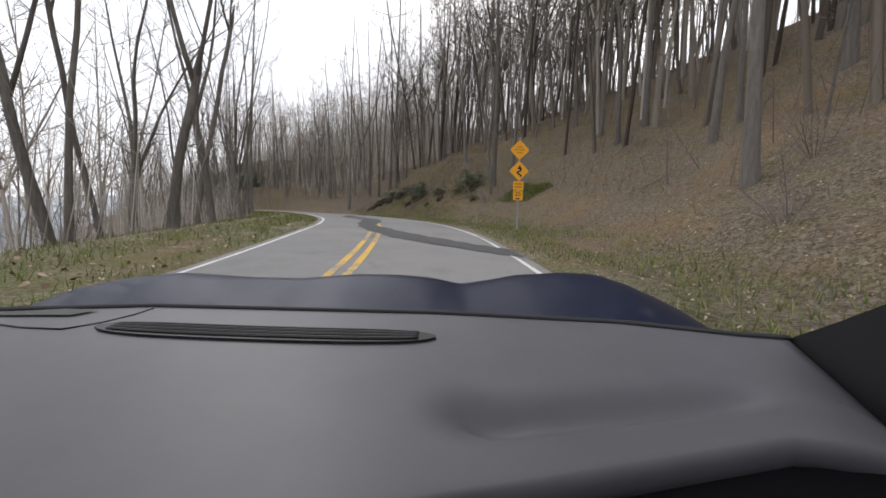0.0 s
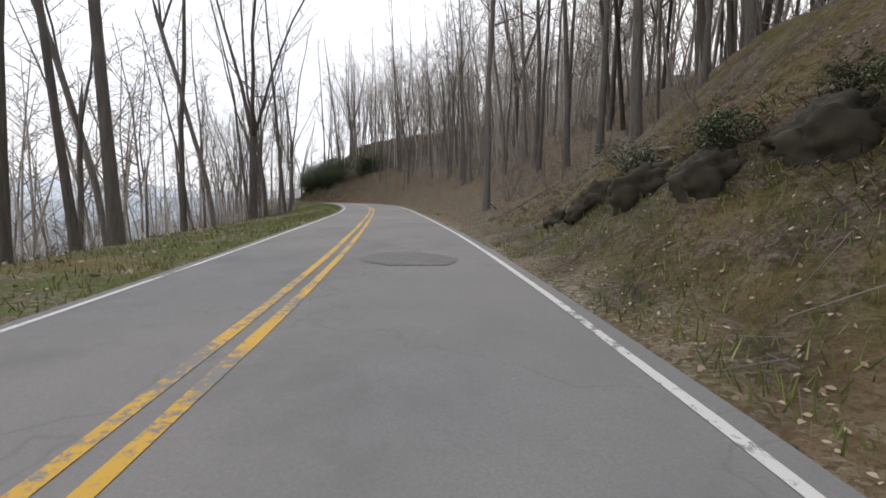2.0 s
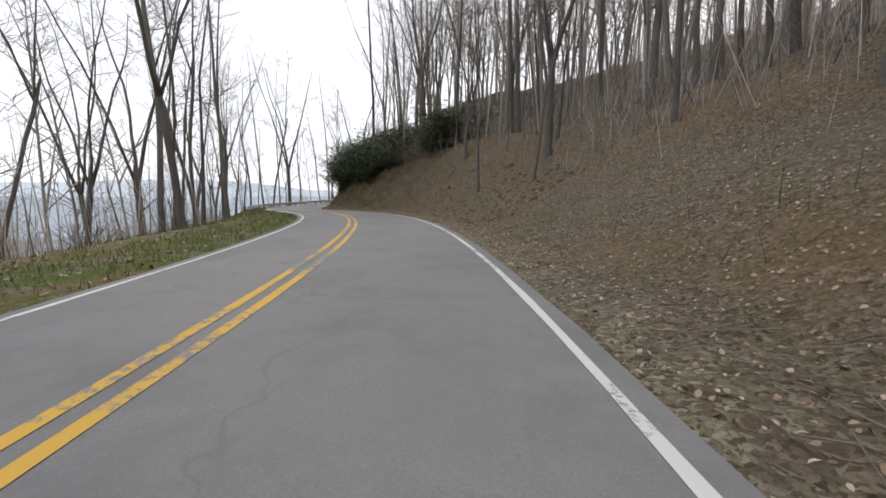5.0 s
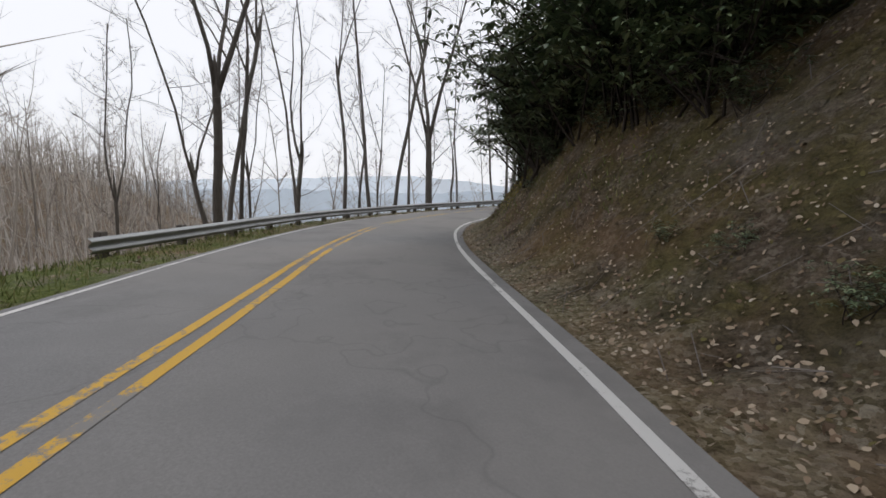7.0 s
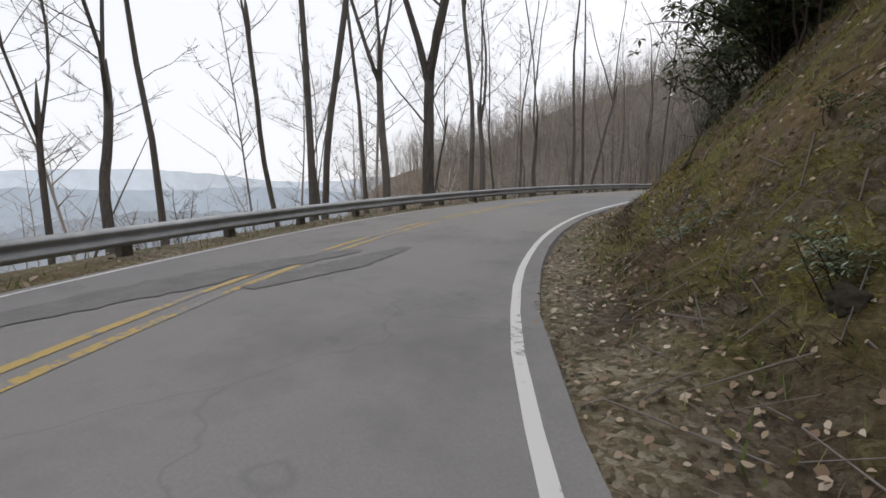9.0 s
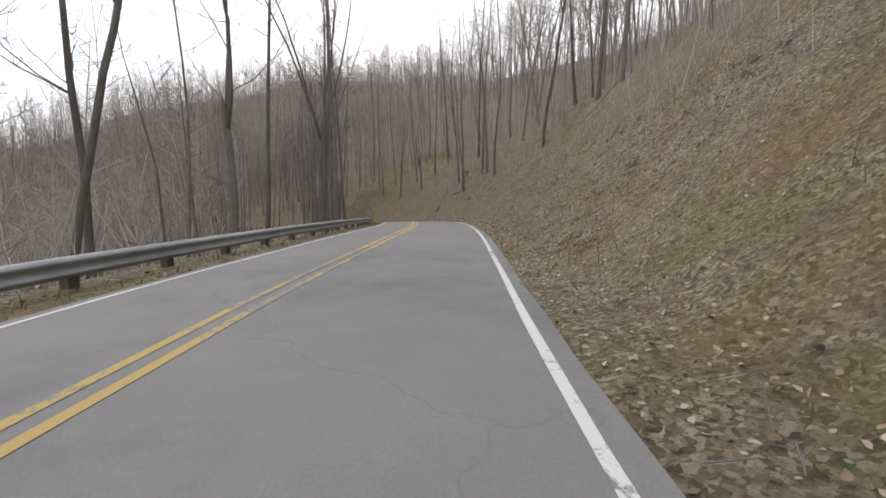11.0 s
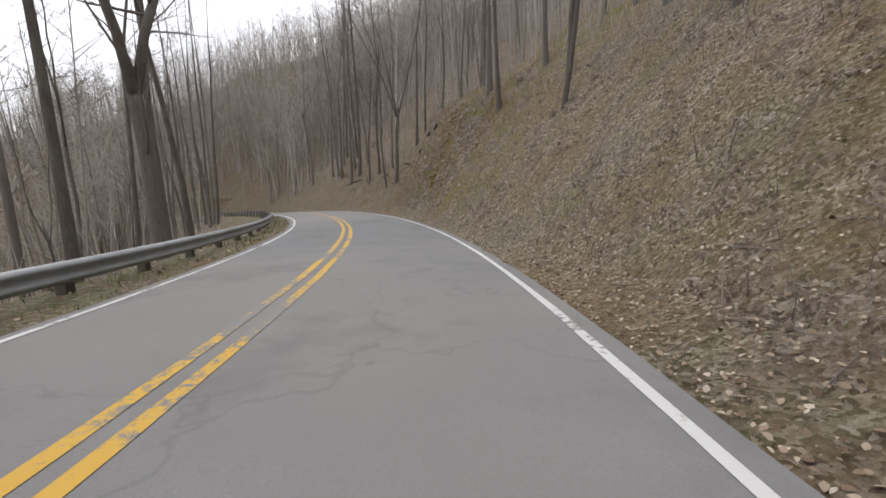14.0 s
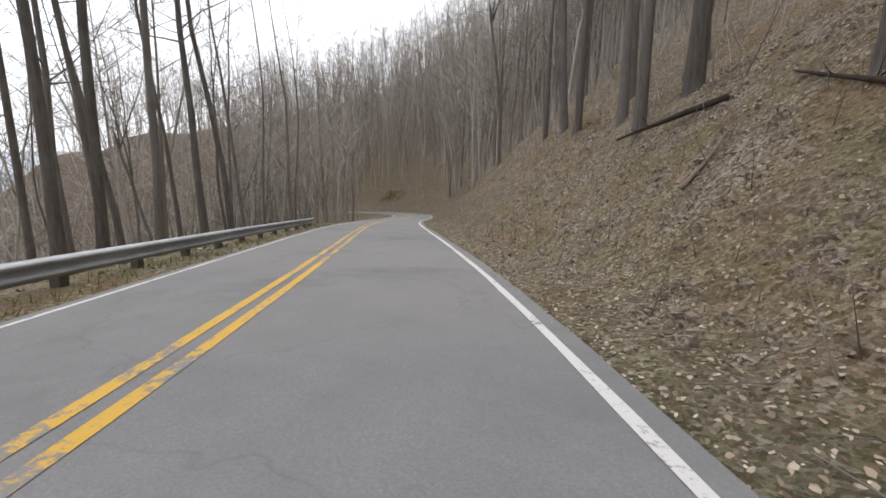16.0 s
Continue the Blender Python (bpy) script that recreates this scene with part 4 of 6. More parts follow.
def valley_woods(n, x0, x1, y0, y1, seed):
    r = np.random.RandomState(seed)
    px, py = r.uniform(x0, x1, n), r.uniform(y0, y1, n)
    off = np.abs(to_road(px, py)[1])
    px, py = px[off > 45], py[off > 45]
    return stems_on(px, py, seed, "far leafless woods on the valley's slopes", (6, 15), 0.009)


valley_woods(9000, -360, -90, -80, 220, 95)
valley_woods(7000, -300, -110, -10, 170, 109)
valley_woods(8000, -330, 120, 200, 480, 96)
undergrowth(9000, 66, 160, 7.5, 40, 91, "thin leafless saplings on the wooded hillside", mat=M_BRUSH)
undergrowth(12000, 214, 380, 7.5, 40, 92, "thin leafless saplings on the wooded hillside", (0.5, 3.2))
undergrowth(12000, 214, 400, 16, 75, 97, "crowded thin leafless young trees on the hillside", (2.0, 8.0))
undergrowth(3200, 62, 166, -24, -6.6, 100, "thin leafless young trees below the road", (1.5, 6.0))
stems_on(*band(9000, 326, 404, 30, 130, 105), 106, "crowded leafless woods up the far slope", (4, 11), 0.008)
woods("woods", *band(130, 335, 392, 22, 70, 111), 10, "tall leafless grey woods on the ridge", 1.2, 1.5)
woods("woods", *band(380, 326, 404, 30, 120, 107), 8, "leafless grey woods up the far slope", 0.6, 0.9)
undergrowth(5000, 62, 330, -22, -6.0, 93, "thin leafless saplings below the road")
undergrowth(5000, 208, 330, 4.0, 10, 98, "short dry stems and brush on the leafy bank", (0.15, 0.8), M_BRUSH)
undergrowth(1800, 60, 160, 5.0, 10, 99, "short dry stems and brush on the leafy bank", (0.15, 0.8), M_BRUSH)
undergrowth(3500, 116, 166, 8.5, 26, 104, "crowded brown brush on the rise above the road", (0.8, 3.0))
undergrowth(900, 128, 214, 7.0, 20, 94, "thin leafless stems on the bank", (0.4, 1.8))


# ---------------------------------------------------------------- shrubs
M_STEM = simple("dark_shrub_stem", (0.045, 0.036, 0.03), 0.9, 0, 0.1, 4.0, 0.3)

def evergreen_shrub(seed, size, whorls, boughs=9):
    """A rhododendron-like shrub: stems, and whorls of long drooping leaves."""
    rnd = random.Random(seed)
    stems = Tubes()
    tips = []
    for _ in range(boughs):
        a = rnd.uniform(0, 6.28)
        q = bend(rnd, Vector((rnd.gauss(0, 0.12), rnd.gauss(0, 0.12), -0.3)), Vector((math.cos(a) * 0.6, math.sin(a) * 0.6, 1)), size * rnd.uniform(0.7, 1.1), 5, 0.16, 0.02)
        stems.add(q, tapered(0.02 * size / 1.6, 0.006, 5), 3)
        for _ in range(5):
            u = rnd.uniform(0.4, 0.98) * 5
            i = min(int(u), 4)
            p = q[i].lerp(q[i + 1], u - i)
            b = rnd.uniform(0, 6.28)
            q2 = bend(rnd, p, Vector((math.cos(b), math.sin(b), 0.5)), size * rnd.uniform(0.2, 0.45), 2, 0.2, 0.05)
            stems.add(q2, tapered(0.012, 0.005, 2), 3)
            tips += [q2[-1], q2[-2], q2[1]]
        tips += [q[-1], q[-2]]
    vs, fs = [], []
    for _ in range(whorls):
        p = rnd.choice(tips) + Vector((rnd.gauss(0, 0.09), rnd.gauss(0, 0.09), rnd.gauss(0, 0.09))) * size
        t0 = rnd.uniform(0, 6.28)
        for k in range(5):
            a = t0 + k * 1.257 + rnd.uniform(-0.2, 0.2)
            d = Vector((math.cos(a), math.sin(a), rnd.uniform(-0.6, 0.25)))
            w = Vector((-math.sin(a), math.cos(a), rnd.uniform(-0.3, 0.3)))
            ln, wd = rnd.uniform(0.10, 0.17), rnd.uniform(0.02, 0.032)
            b = len(vs)
            mid = p + d * ln * 0.5
            end = p + d * ln + Vector((0, 0, -0.025))
            vs += [p, mid + w * wd, end, mid - w * wd]
            fs.append((b, b + 1, b + 2, b + 3))
    root = new("evergreen_shrub")
    st = new("stem", stems.mesh("stem", M_STEM))
    st.parent = root
    lf = new("foliage", fast_mesh("foliage", [tuple(v) for v in vs], fs, M_EVERGREEN))
    lf.parent = root
    return root


def bare_bush(seed, size):
    rnd = random.Random(seed)
    stems = Tubes()
    for _ in range(12):
        a = rnd.uniform(0, 6.28)
        q = bend(rnd, Vector((0, 0, -0.2)), Vector((math.cos(a) * 0.7, math.sin(a) * 0.7, 1)), size * rnd.uniform(0.6, 1.1), 4, 0.14, 0.03)
        stems.add(q, tapered(0.012, 0.004, 4), 3)
        sprays(rnd, stems, q, 0.012, size * 0.35, 4, 0.2, False)
    return new("bare_bush", stems.mesh("bare_bush", M_TWIG))


def place(src, s, off, scale, turn, label, category, group, used, up=0.0):
    p = road_point(s, off)
    m = pose(p.x, p.y, ground_z(p.x, p.y) + up, 0, 0, turn) @ Matrix.Scale(scale, 4)
    if src.name in used:
        ob = copy_thing(src, pose(0, 0, 0))
    else:
        ob = src
        used.add(src.name)
    ob.matrix_basis = m
    return tagged(ob, label, category, group)


used = set()
SHRUBS = [evergreen_shrub(100, 1.8, 260), evergreen_shrub(101, 2.3, 330), evergreen_shrub(102, 1.5, 200)]
SPRIGS = [evergreen_shrub(103, 1.7, 90, 4), evergreen_shrub(104, 1.9, 110, 5)]
rs = random.Random(9)
for k in range(72):
    s = rs.uniform(157, 178) if k < 26 else rs.uniform(164, 177)
    lo = float(np.interp(s, [157, 161, 164, 168, 170, 173, 175, 178], [8.4, 7.4, 6.0, 5.0, 5.0, 5.2, 5.9, 7.0]))
    off = lo + rs.uniform(0, 1) ** 1.6 * 5.5
    place(SHRUBS[k % 3], s, off, rs.uniform(0.9, 1.7), rs.uniform(0, 360), "dense dark green evergreen shrub on the bank", "shrub", "evergreen shrubs", used)
# the last fourteen are added upslope to darken the bank's top
for k in range(20):
    s, off = (rs.uniform(190.5, 194), rs.uniform(6.4, 7.6)) if k < 6 else (rs.uniform(178, 188), rs.uniform(7.2, 9.6))
    place(SHRUBS[k % 3], s, off, rs.uniform(1.0, 1.5), rs.uniform(0, 360), "dense dark green evergreen shrub on the bank", "shrub", "evergreen shrubs", used)
LONE = [
    (98.4, 5.8, 0.5), (99.2, 6.3, 0.45), (91.8, 5.9, 0.55), (91.2, 6.3, 0.6), (92.4, 6.1, 0.5), (86.0, 6.8, 0.5), (86.6, 7.4, 0.5), (83.0, 6.6, 0.35), (87.9, 6.6, 0.35), (96.4, 5.75, 0.55), (96.9, 6.1, 0.45), (95.5, 6.5, 0.4), (94.6, 6.2, 0.35), (84.6, 7.2, 0.7), (85.2, 7.6, 0.65), (88.6, 6.5, 0.5),
    (193.5, 6.0, 1.15), (195.0, 6.4, 1.3), (192.3, 6.4, 1.0), (196.5, 6.8, 1.2), (194.4, 7.2, 1.4), (192.4, 5.7, 0.32), (193.0, 6.0, 0.3), (196.6, 5.6, 0.35), (203.5, 7.4, 0.5), (252.2, 9.0, 0.3), (292.0, 7.4, 0.3),
]
for s, off, sc in LONE:
    place(SHRUBS[rs.randrange(3)], s, off, sc, rs.uniform(0, 360), "leafy green evergreen shrub growing from the bank", "shrub", "evergreen shrubs", used)
for k in range(30):
    s = rs.uniform(163, 175)
    low = k % 2
    off = rs.uniform(4.7, 6.4) if low else rs.uniform(5.6, 8.2)
    place(SPRIGS[k % 2] if low else SHRUBS[k % 3], s, off, rs.uniform(0.35, 0.6) if low else rs.uniform(0.85, 1.25), rs.uniform(0, 360), "dense dark green evergreen shrub on the mossy bank", "shrub", "evergreen shrubs", used)
for k in range(26):
    place(SHRUBS[k % 3], rs.uniform(166.5, 174.5), rs.uniform(5.2, 7.6), rs.uniform(1.0, 1.7), rs.uniform(0, 360), "tall dark evergreen shrub crowding over the mossy bank", "shrub", "evergreen shrubs", used)
for k in range(20):
    s = rs.uniform(169, 176)
    off = float(np.interp(s, [169, 173, 176], [5.0, 5.0, 6.0])) + rs.uniform(0, 1.6)
    place(SPRIGS[k % 2], s, off, rs.uniform(0.5, 0.9), rs.uniform(0, 360), "low dark green evergreen shrub hanging over the bank", "shrub", "evergreen shrubs", used)
for k in range(46):
    s, off = rs.uniform(158, 206), rs.uniform(4.4, 8.5)
    place(SPRIGS[k % 2], s, off, rs.uniform(0.16, 0.32), rs.uniform(0, 360), "small green evergreen sprig on the mossy bank", "shrub", "evergreen sprigs", used)
BUSHES = [bare_bush(110, 1.6), bare_bush(111, 2.2), bare_bush(112, 1.1)]
for k in range(130):
    if k < 60:
        s, off = rs.uniform(60, 165), rs.uniform(-12, -5.6)
    elif k < 95:
        s, off = rs.uniform(62, 150), rs.uniform(6, 14)
    else:
        s, off = rs.uniform(165, 330), rs.choice((rs.uniform(-11, -3.9), rs.uniform(7, 16)))
    place(BUSHES[k % 3], s, off, rs.uniform(0.6, 1.3), rs.uniform(0, 360), "leafless brown bush among dry leaves", "bush", "bare bushes", used)


# ---------------------------------------------------------------- dead wood and rocks
def fallen_branch(seed, length, radius):
    rnd = random.Random(seed)
    t = Tubes()
    q = bend(rnd, Vector((-length / 2, 0, 0.03)), Vector((1, rnd.gauss(0, 0.05), 0.02)), length, 7, 0.06, 0.0)
    for p in q:
        p.z = max(p.z, 0.0)
    t.add(q, tapered(radius, radius * 0.35, 7), 6)
    sprays(rnd, t, q, radius, length * 0.22, 5, 0.3, False)
    return new("fallen_branch", t.mesh("fallen_branch", M_DEADWOOD))


def lay(src, s, off, scale, turn, label, category, group, used):
    """Puts a thing on the slope, tilted with the ground."""
    p = road_point(s, off)
    e = 0.7
    z0 = ground_z(p.x, p.y)
    gxx, gyy = (ground_z(p.x + e, p.y) - ground_z(p.x - e, p.y)) / (2 * e), (ground_z(p.x, p.y + e) - ground_z(p.x, p.y - e)) / (2 * e)
    up = Vector((-gxx, -gyy, 1)).normalized()
    q = up.to_track_quat("Z", "Y").to_matrix().to_4x4()
    m = Matrix.Translation((p.x, p.y, z0 + 0.02)) @ q @ pose(0, 0, 0, 0, 0, turn) @ Matrix.Scale(scale, 4)
    if src.name in used:
        ob = copy_thing(src, pose(0, 0, 0))
    else:
        ob = src
        used.add(src.name)
    ob.matrix_basis = m
    return tagged(ob, label, category, group)


LOGS = [fallen_branch(120, 2.4, 0.035), fallen_branch(121, 1.8, 0.025), fallen_branch(122, 2.8, 0.045), fallen_branch(123, 1.2, 0.018)]
rl = random.Random(12)
for k in range(56):
    s = rl.choice((rl.uniform(60, 150), rl.uniform(176, 204), rl.uniform(215, 325), rl.uniform(215, 325)))
    off = rl.uniform(4.6, 13)
    lay(LOGS[k % 4], s, off, rl.uniform(0.6, 1.2) * (0.5 if 165 < s < 210 else 1.0), rl.uniform(0, 360), "dead fallen branch lying on the leafy bank", "branch", "fallen branches", used)


def rock(seed, size):
    rnd = random.Random(seed)
    bm = bmesh.new()
    bmesh.ops.create_icosphere(bm, subdivisions=4, radius=size)
    o = Vector((rnd.uniform(0, 50), rnd.uniform(0, 50), 0))
    for v in bm.verts:
        n = noise.fractal(v.co / size * 1.2 + o, 0.65, 2.1, 6)
        v.co = v.co * (1 + 0.5 * n)
        v.co.z *= 0.7
    me = bpy.data.meshes.new("rock")
    bm.to_mesh(me)
    bm.free()
    me.polygons.foreach_set("use_smooth", [True] * len(me.polygons))
    me.materials.append(M_ROCK)
    return new("rock", me)


ROCKS = [rock(130, 0.7), rock(131, 0.45), rock(132, 0.3)]
# those from 87 to 100 stand in for the cut's dark overhang and hollow
BOULDERS = [
    (98.9, 5.2, 0.7, 0), (97.6, 5.4, 0.8, 0), (96.3, 5.5, 0.7, 0), (95.2, 6.0, 0.8, 0), (94.0, 6.5, 0.85, 0), (93.0, 7.0, 0.7, 0), (99.9, 4.9, 0.7, 1), (88.6, 5.7, 0.5, 1),
    (87.4, 6.2, 0.6, 1), (92.0, 5.4, 0.6, 1), (119.5, 4.1, 0.2, 2), (114.2, 3.9, 0.25, 2), (184.4, 4.5, 0.3, 2), (190.5, 5.1, 0.3, 2), (226.0, 5.2, 0.2, 2), (280.6, 5.7, 0.35, 1), (280.0, 6.1, 0.6, 2), (279.2, 6.2, 0.6, 2), (281.8, 5.3, 0.5, 2),
]
for s, off, sc, k in BOULDERS:
    lay(ROCKS[k], s, off, sc, rl.uniform(0, 360), "dark weathered rock half buried in the bank", "rock", "bank rocks", used)

M_ROTTEN = simple("dark_rotten_wood", (0.055, 0.045, 0.036), 0.95, 0, 0.1, 5.0, 0.4, 0.5)


def log_along(seed, length, radius, mat, s, off, rise, label):
    """One fallen trunk on the slope; rise: degrees by which it climbs from the road's direction."""
    ob = fallen_branch(seed, length, radius)
    ob.data.materials[0] = mat
    ob.name = "fallen_log"
    p, h = road_point(s, off), float(np.interp(s, stations, heading))
    a = h - radians(rise)
    along = Vector((-math.sin(a), math.cos(a), 0))
    q0, q1 = p - along * 0.8, p + along * 0.8
    along.z = (ground_z(q1.x, q1.y) - ground_z(q0.x, q0.y)) / 1.6
    along.normalize()
    side = Vector((along.y, -along.x, 0)).normalized()
    m = Matrix((along, -side, along.cross(-side))).transposed().to_4x4()
    ob.matrix_basis = Matrix.Translation((p.x, p.y, ground_z(p.x, p.y) + radius * 0.4)) @ m
    return tagged(ob, label, "log")


DARK, PALE = "dark rotten log lying across the leafy slope", "pale bare dead branch lying on dry leaves"
for k, (length, radius, mat, s, off, rise, label) in enumerate([
    (1.8, 0.06, M_ROTTEN, 250.2, 7.0, -9, DARK), (1.6, 0.035, M_DEADWOOD, 250.3, 5.8, 8, PALE), (1.8, 0.07, M_ROTTEN, 254.2, 7.4, 20, DARK),
    (2.4, 0.07, M_ROTTEN, 297.8, 6.9, -8, DARK), (1.1, 0.035, M_DEADWOOD, 295.6, 6.0, 80, PALE),
    (2.6, 0.08, M_ROTTEN, 287.4, 8.0, 6, DARK), (3.0, 0.04, M_DEADWOOD, 288.7, 7.0, -36, PALE), (2.2, 0.045, M_ROTTEN, 294.5, 6.9, 15, DARK), (1.8, 0.045, M_ROTTEN, 239.4, 7.0, 30, DARK),
    (1.5, 0.018, M_DEADWOOD, 155.8, 5.3, 10, PALE), (1.8, 0.022, M_ROTTEN, 186.0, 5.6, 28, DARK), (1.4, 0.016, M_ROTTEN, 191.2, 5.4, 35, DARK),
    (2.2, 0.03, M_ROTTEN, 109.4, 5.8, 4, DARK), (2.0, 0.03, M_DEADWOOD, 258.9, 7.2, 40, PALE),
]):
    log_along(140 + k, length, radius, mat, s, off, rise, label)



# ---------------------------------------------------------------- guard rail
def guard_rail(s0, s1, off, top):
    """Steel W-beam panels lapped end to end on timber posts."""
    root = new("guard_rail")
    tagged(root, "long galvanised steel guard rail on weathered posts", "guard rail")
    prof = [(0.00, 0.155), (0.02, 0.14), (0.075, 0.105), (0.08, 0.07), (0.02, 0.03), (0.015, 0.0), (0.02, -0.03), (0.08, -0.07), (0.075, -0.105), (0.02, -0.14), (0.0, -0.155)]
    s, k = s0, 0
    while s < s1:
        e = min(s + 3.81, s1)
        vs, fs = [], []
        n = 6
        for i in range(n + 1):
            u = s + (e - s + 0.15) * i / n
            flare = -0.9 * max(0.0, 1 - (u - s0) / 7.0) ** 2 - 0.8 * max(0.0, 1 - (s1 - u) / 6.0) ** 2
            dip = -0.12 * max(0.0, 1 - (u - s0) / 5.0)
            for layer in (0.0, -0.004):
                for x, z in prof:
                    vs.append(road_point(u, off + flare + x + layer + 0.004 * (k % 2), top - 0.155 + z + dip))
        m = len(prof)
        for i in range(n):
            for j in range(m - 1):
                a = i * 2 * m + j
                fs.append((a, a + 1, a + 1 + 2 * m, a + 2 * m))
                b = a + m
                fs.append((b, b + 2 * m, b + 1 + 2 * m, b + 1))
            for j in (0, m - 1):
                a = i * 2 * m + j
                fs.append((a, a + 2 * m, a + 3 * m, a + m) if j == 0 else (a, a + m, a + 3 * m, a + 2 * m))
        mesh_object("rail_panel", vs, fs, M_STEEL, root, True)
        s, k = e, k + 1
    post = None
    s = s0 + 0.4
    while s < s1:
        flare = -0.9 * max(0.0, 1 - (s - s0) / 7.0) ** 2 - 0.8 * max(0.0, 1 - (s1 - s) / 6.0) ** 2
        p = road_point(s, off - 0.16 + flare)
        if post is None:
            bm = bmesh.new()
            bmesh.ops.create_cube(bm, size=1.0, matrix=Matrix.Diagonal((0.15, 0.19, 1.5, 1)))
            bmesh.ops.bevel(bm, geom=bm.edges[:], offset=0.012, segments=1, affect="EDGES")
            post = bpy.data.meshes.new("post")
            bm.to_mesh(post)
            bm.free()
            post.materials.append(M_POST)
        ob = new("post", post)
        h = float(np.interp(s, stations, heading))
        ob.matrix_basis = pose(p.x, p.y, p.z + top - 0.03 - 0.75, 0, 0, math.degrees(h))
        ob.parent = root
        s += 1.905


guard_rail(166.5, 318.0, -3.14, 0.42)


# ---------------------------------------------------------------- road sign
def flat_plate(name, outline, thick, mat, parent, y=0.0, label=""):
    bm = bmesh.new()
    front = [bm.verts.new((x, y, z)) for x, z in outline]
    back = [bm.verts.new((x, y + thick, z)) for x, z in outline]
    bm.faces.new(front)
    bm.faces.new(back[::-1])
    n = len(outline)
    for i in range(n):
        bm.faces.new((front[i], back[i], back[(i + 1) % n], front[(i + 1) % n]))
    bmesh.ops.recalc_face_normals(bm, faces=bm.faces[:])
    return part(name, bm, mat, parent, label)


def diamond(cx, cz, half, r=0.05):
    pts = []
    for k in range(4):
        a = math.pi / 2 * k
        ux, uz = math.cos(a), math.sin(a)
        px, pz = -uz, ux
        pts += [(cx + ux * (half - r) - px * r, cz + uz * (half - r) - pz * r), (cx + ux * (half - r * 0.35), cz + uz * (half - r * 0.35)), (cx + ux * (half - r) + px * r, cz + uz * (half - r) + pz * r)]
    return pts


def rect(cx, cz, w, h, r=0.025):
    out = []
    for sx, sz in ((1, 1), (-1, 1), (-1, -1), (1, -1)):
        x, z = cx + sx * w / 2, cz + sz * h / 2
        pair = [(x, z - sz * r), (x - sx * r, z)]
        out += pair if sx * sz > 0 else pair[::-1]
    return out


def warning_sign(s, off):
    root = new("warning_sign")
    tagged(root, "stacked yellow winding-road warning signs on one post", "road sign")
    p = road_point(s, off)
    h = math.degrees(float(np.interp(s, stations, heading)))
    zr = p.z
    root.matrix_basis = pose(p.x, p.y, zr + 0.54, 0, 0, h - 4) @ Matrix.Scale(0.83, 4)
    bm = bmesh.new()
    low = (ground_z(p.x, p.y) - zr - 0.54) / 0.83 - 0.5
    bmesh.ops.create_cone(bm, cap_ends=True, segments=10, radius1=0.035, radius2=0.035, depth=3.3 - low, matrix=Matrix.Translation((0, 0.045, (3.3 + low) / 2)))
    part("post", bm, M_STEEL, root, "galvanised steel post")
    upper = flat_plate("top_plate", diamond(0, 2.78, 0.43), 0.006, M_SIGN, root, 0, "yellow diamond plate with worn lettering")
    for z, w in ((2.9, 0.26), (2.79, 0.42), (2.67, 0.24)):
        flat_plate("lettering", rect(0, z, w, 0.05, 0.01), 0.002, M_FADED, upper, -0.003)
    mid = flat_plate("arrow_plate", diamond(0, 1.9, 0.43), 0.006, M_SIGN, root, 0, "yellow diamond plate with a black winding arrow")
    pts = []
    for i in range(25):
        u = i / 24
        pts.append((0.075 * math.sin((u * 1.35 + 0.1) * 2 * math.pi), 1.66 + 0.34 * u))
    bm = bmesh.new()
    rows = []
    for i, (x, z) in enumerate(pts):
        a, b = pts[max(i - 1, 0)], pts[min(i + 1, 24)]
        tx, tz = b[0] - a[0], b[1] - a[1]
        q = math.hypot(tx, tz)
        nx_, nz_ = -tz / q * 0.035, tx / q * 0.035
        rows.append((bm.verts.new((x + nx_, -0.003, z + nz_)), bm.verts.new((x - nx_, -0.003, z - nz_))))
    for a, b in zip(rows, rows[1:]):
        bm.faces.new((a[0], b[0], b[1], a[1]))
    hx_ = pts[-1][0]
    bm.faces.new([bm.verts.new(c) for c in ((hx_ - 0.1, -0.0032, 1.98), (hx_ + 0.1, -0.0032, 1.98), (hx_ - 0.01, -0.0032, 2.15))])
    part("arrow", bm, M_BLACK, mid, "black winding arrow")
    plate = flat_plate("plaque", rect(-0.02, 1.28, 0.46, 0.36), 0.006, M_SIGN, root, 0, "yellow plaque with worn lettering")
    for z in (1.35, 1.22):
        flat_plate("lettering", rect(-0.02, z, 0.32, 0.06, 0.01), 0.002, M_FADED, plate, -0.003)
    speed = flat_plate("speed_plaque", rect(-0.02, 0.86, 0.42, 0.42), 0.006, M_SIGN, root, 0, "yellow advisory speed plaque")
    cu = bpy.data.curves.new("numerals", "FONT")
    cu.body, cu.size, cu.align_x, cu.align_y, cu.extrude = "25", 0.27, "CENTER", "CENTER", 0.001
    tmp = bpy.data.objects.new("numerals", cu)
    me = bpy.data.meshes.new_from_object(tmp)
    bpy.data.objects.remove(tmp)
    me.name = "numerals"
    me.materials.append(M_BLACK)
    num = new("numerals", me)
    num.matrix_basis = pose(-0.02, -0.004, 0.92, 90, 0, 0)
    num.parent = speed
    flat_plate("lettering", rect(-0.02, 0.72, 0.2, 0.05, 0.01), 0.002, M_BLACK, speed, -0.003)


M_FADED = simple("faded_sign_print", (0.45, 0.2, 0.02), 0.6)
warning_sign(73.7, 5.05)


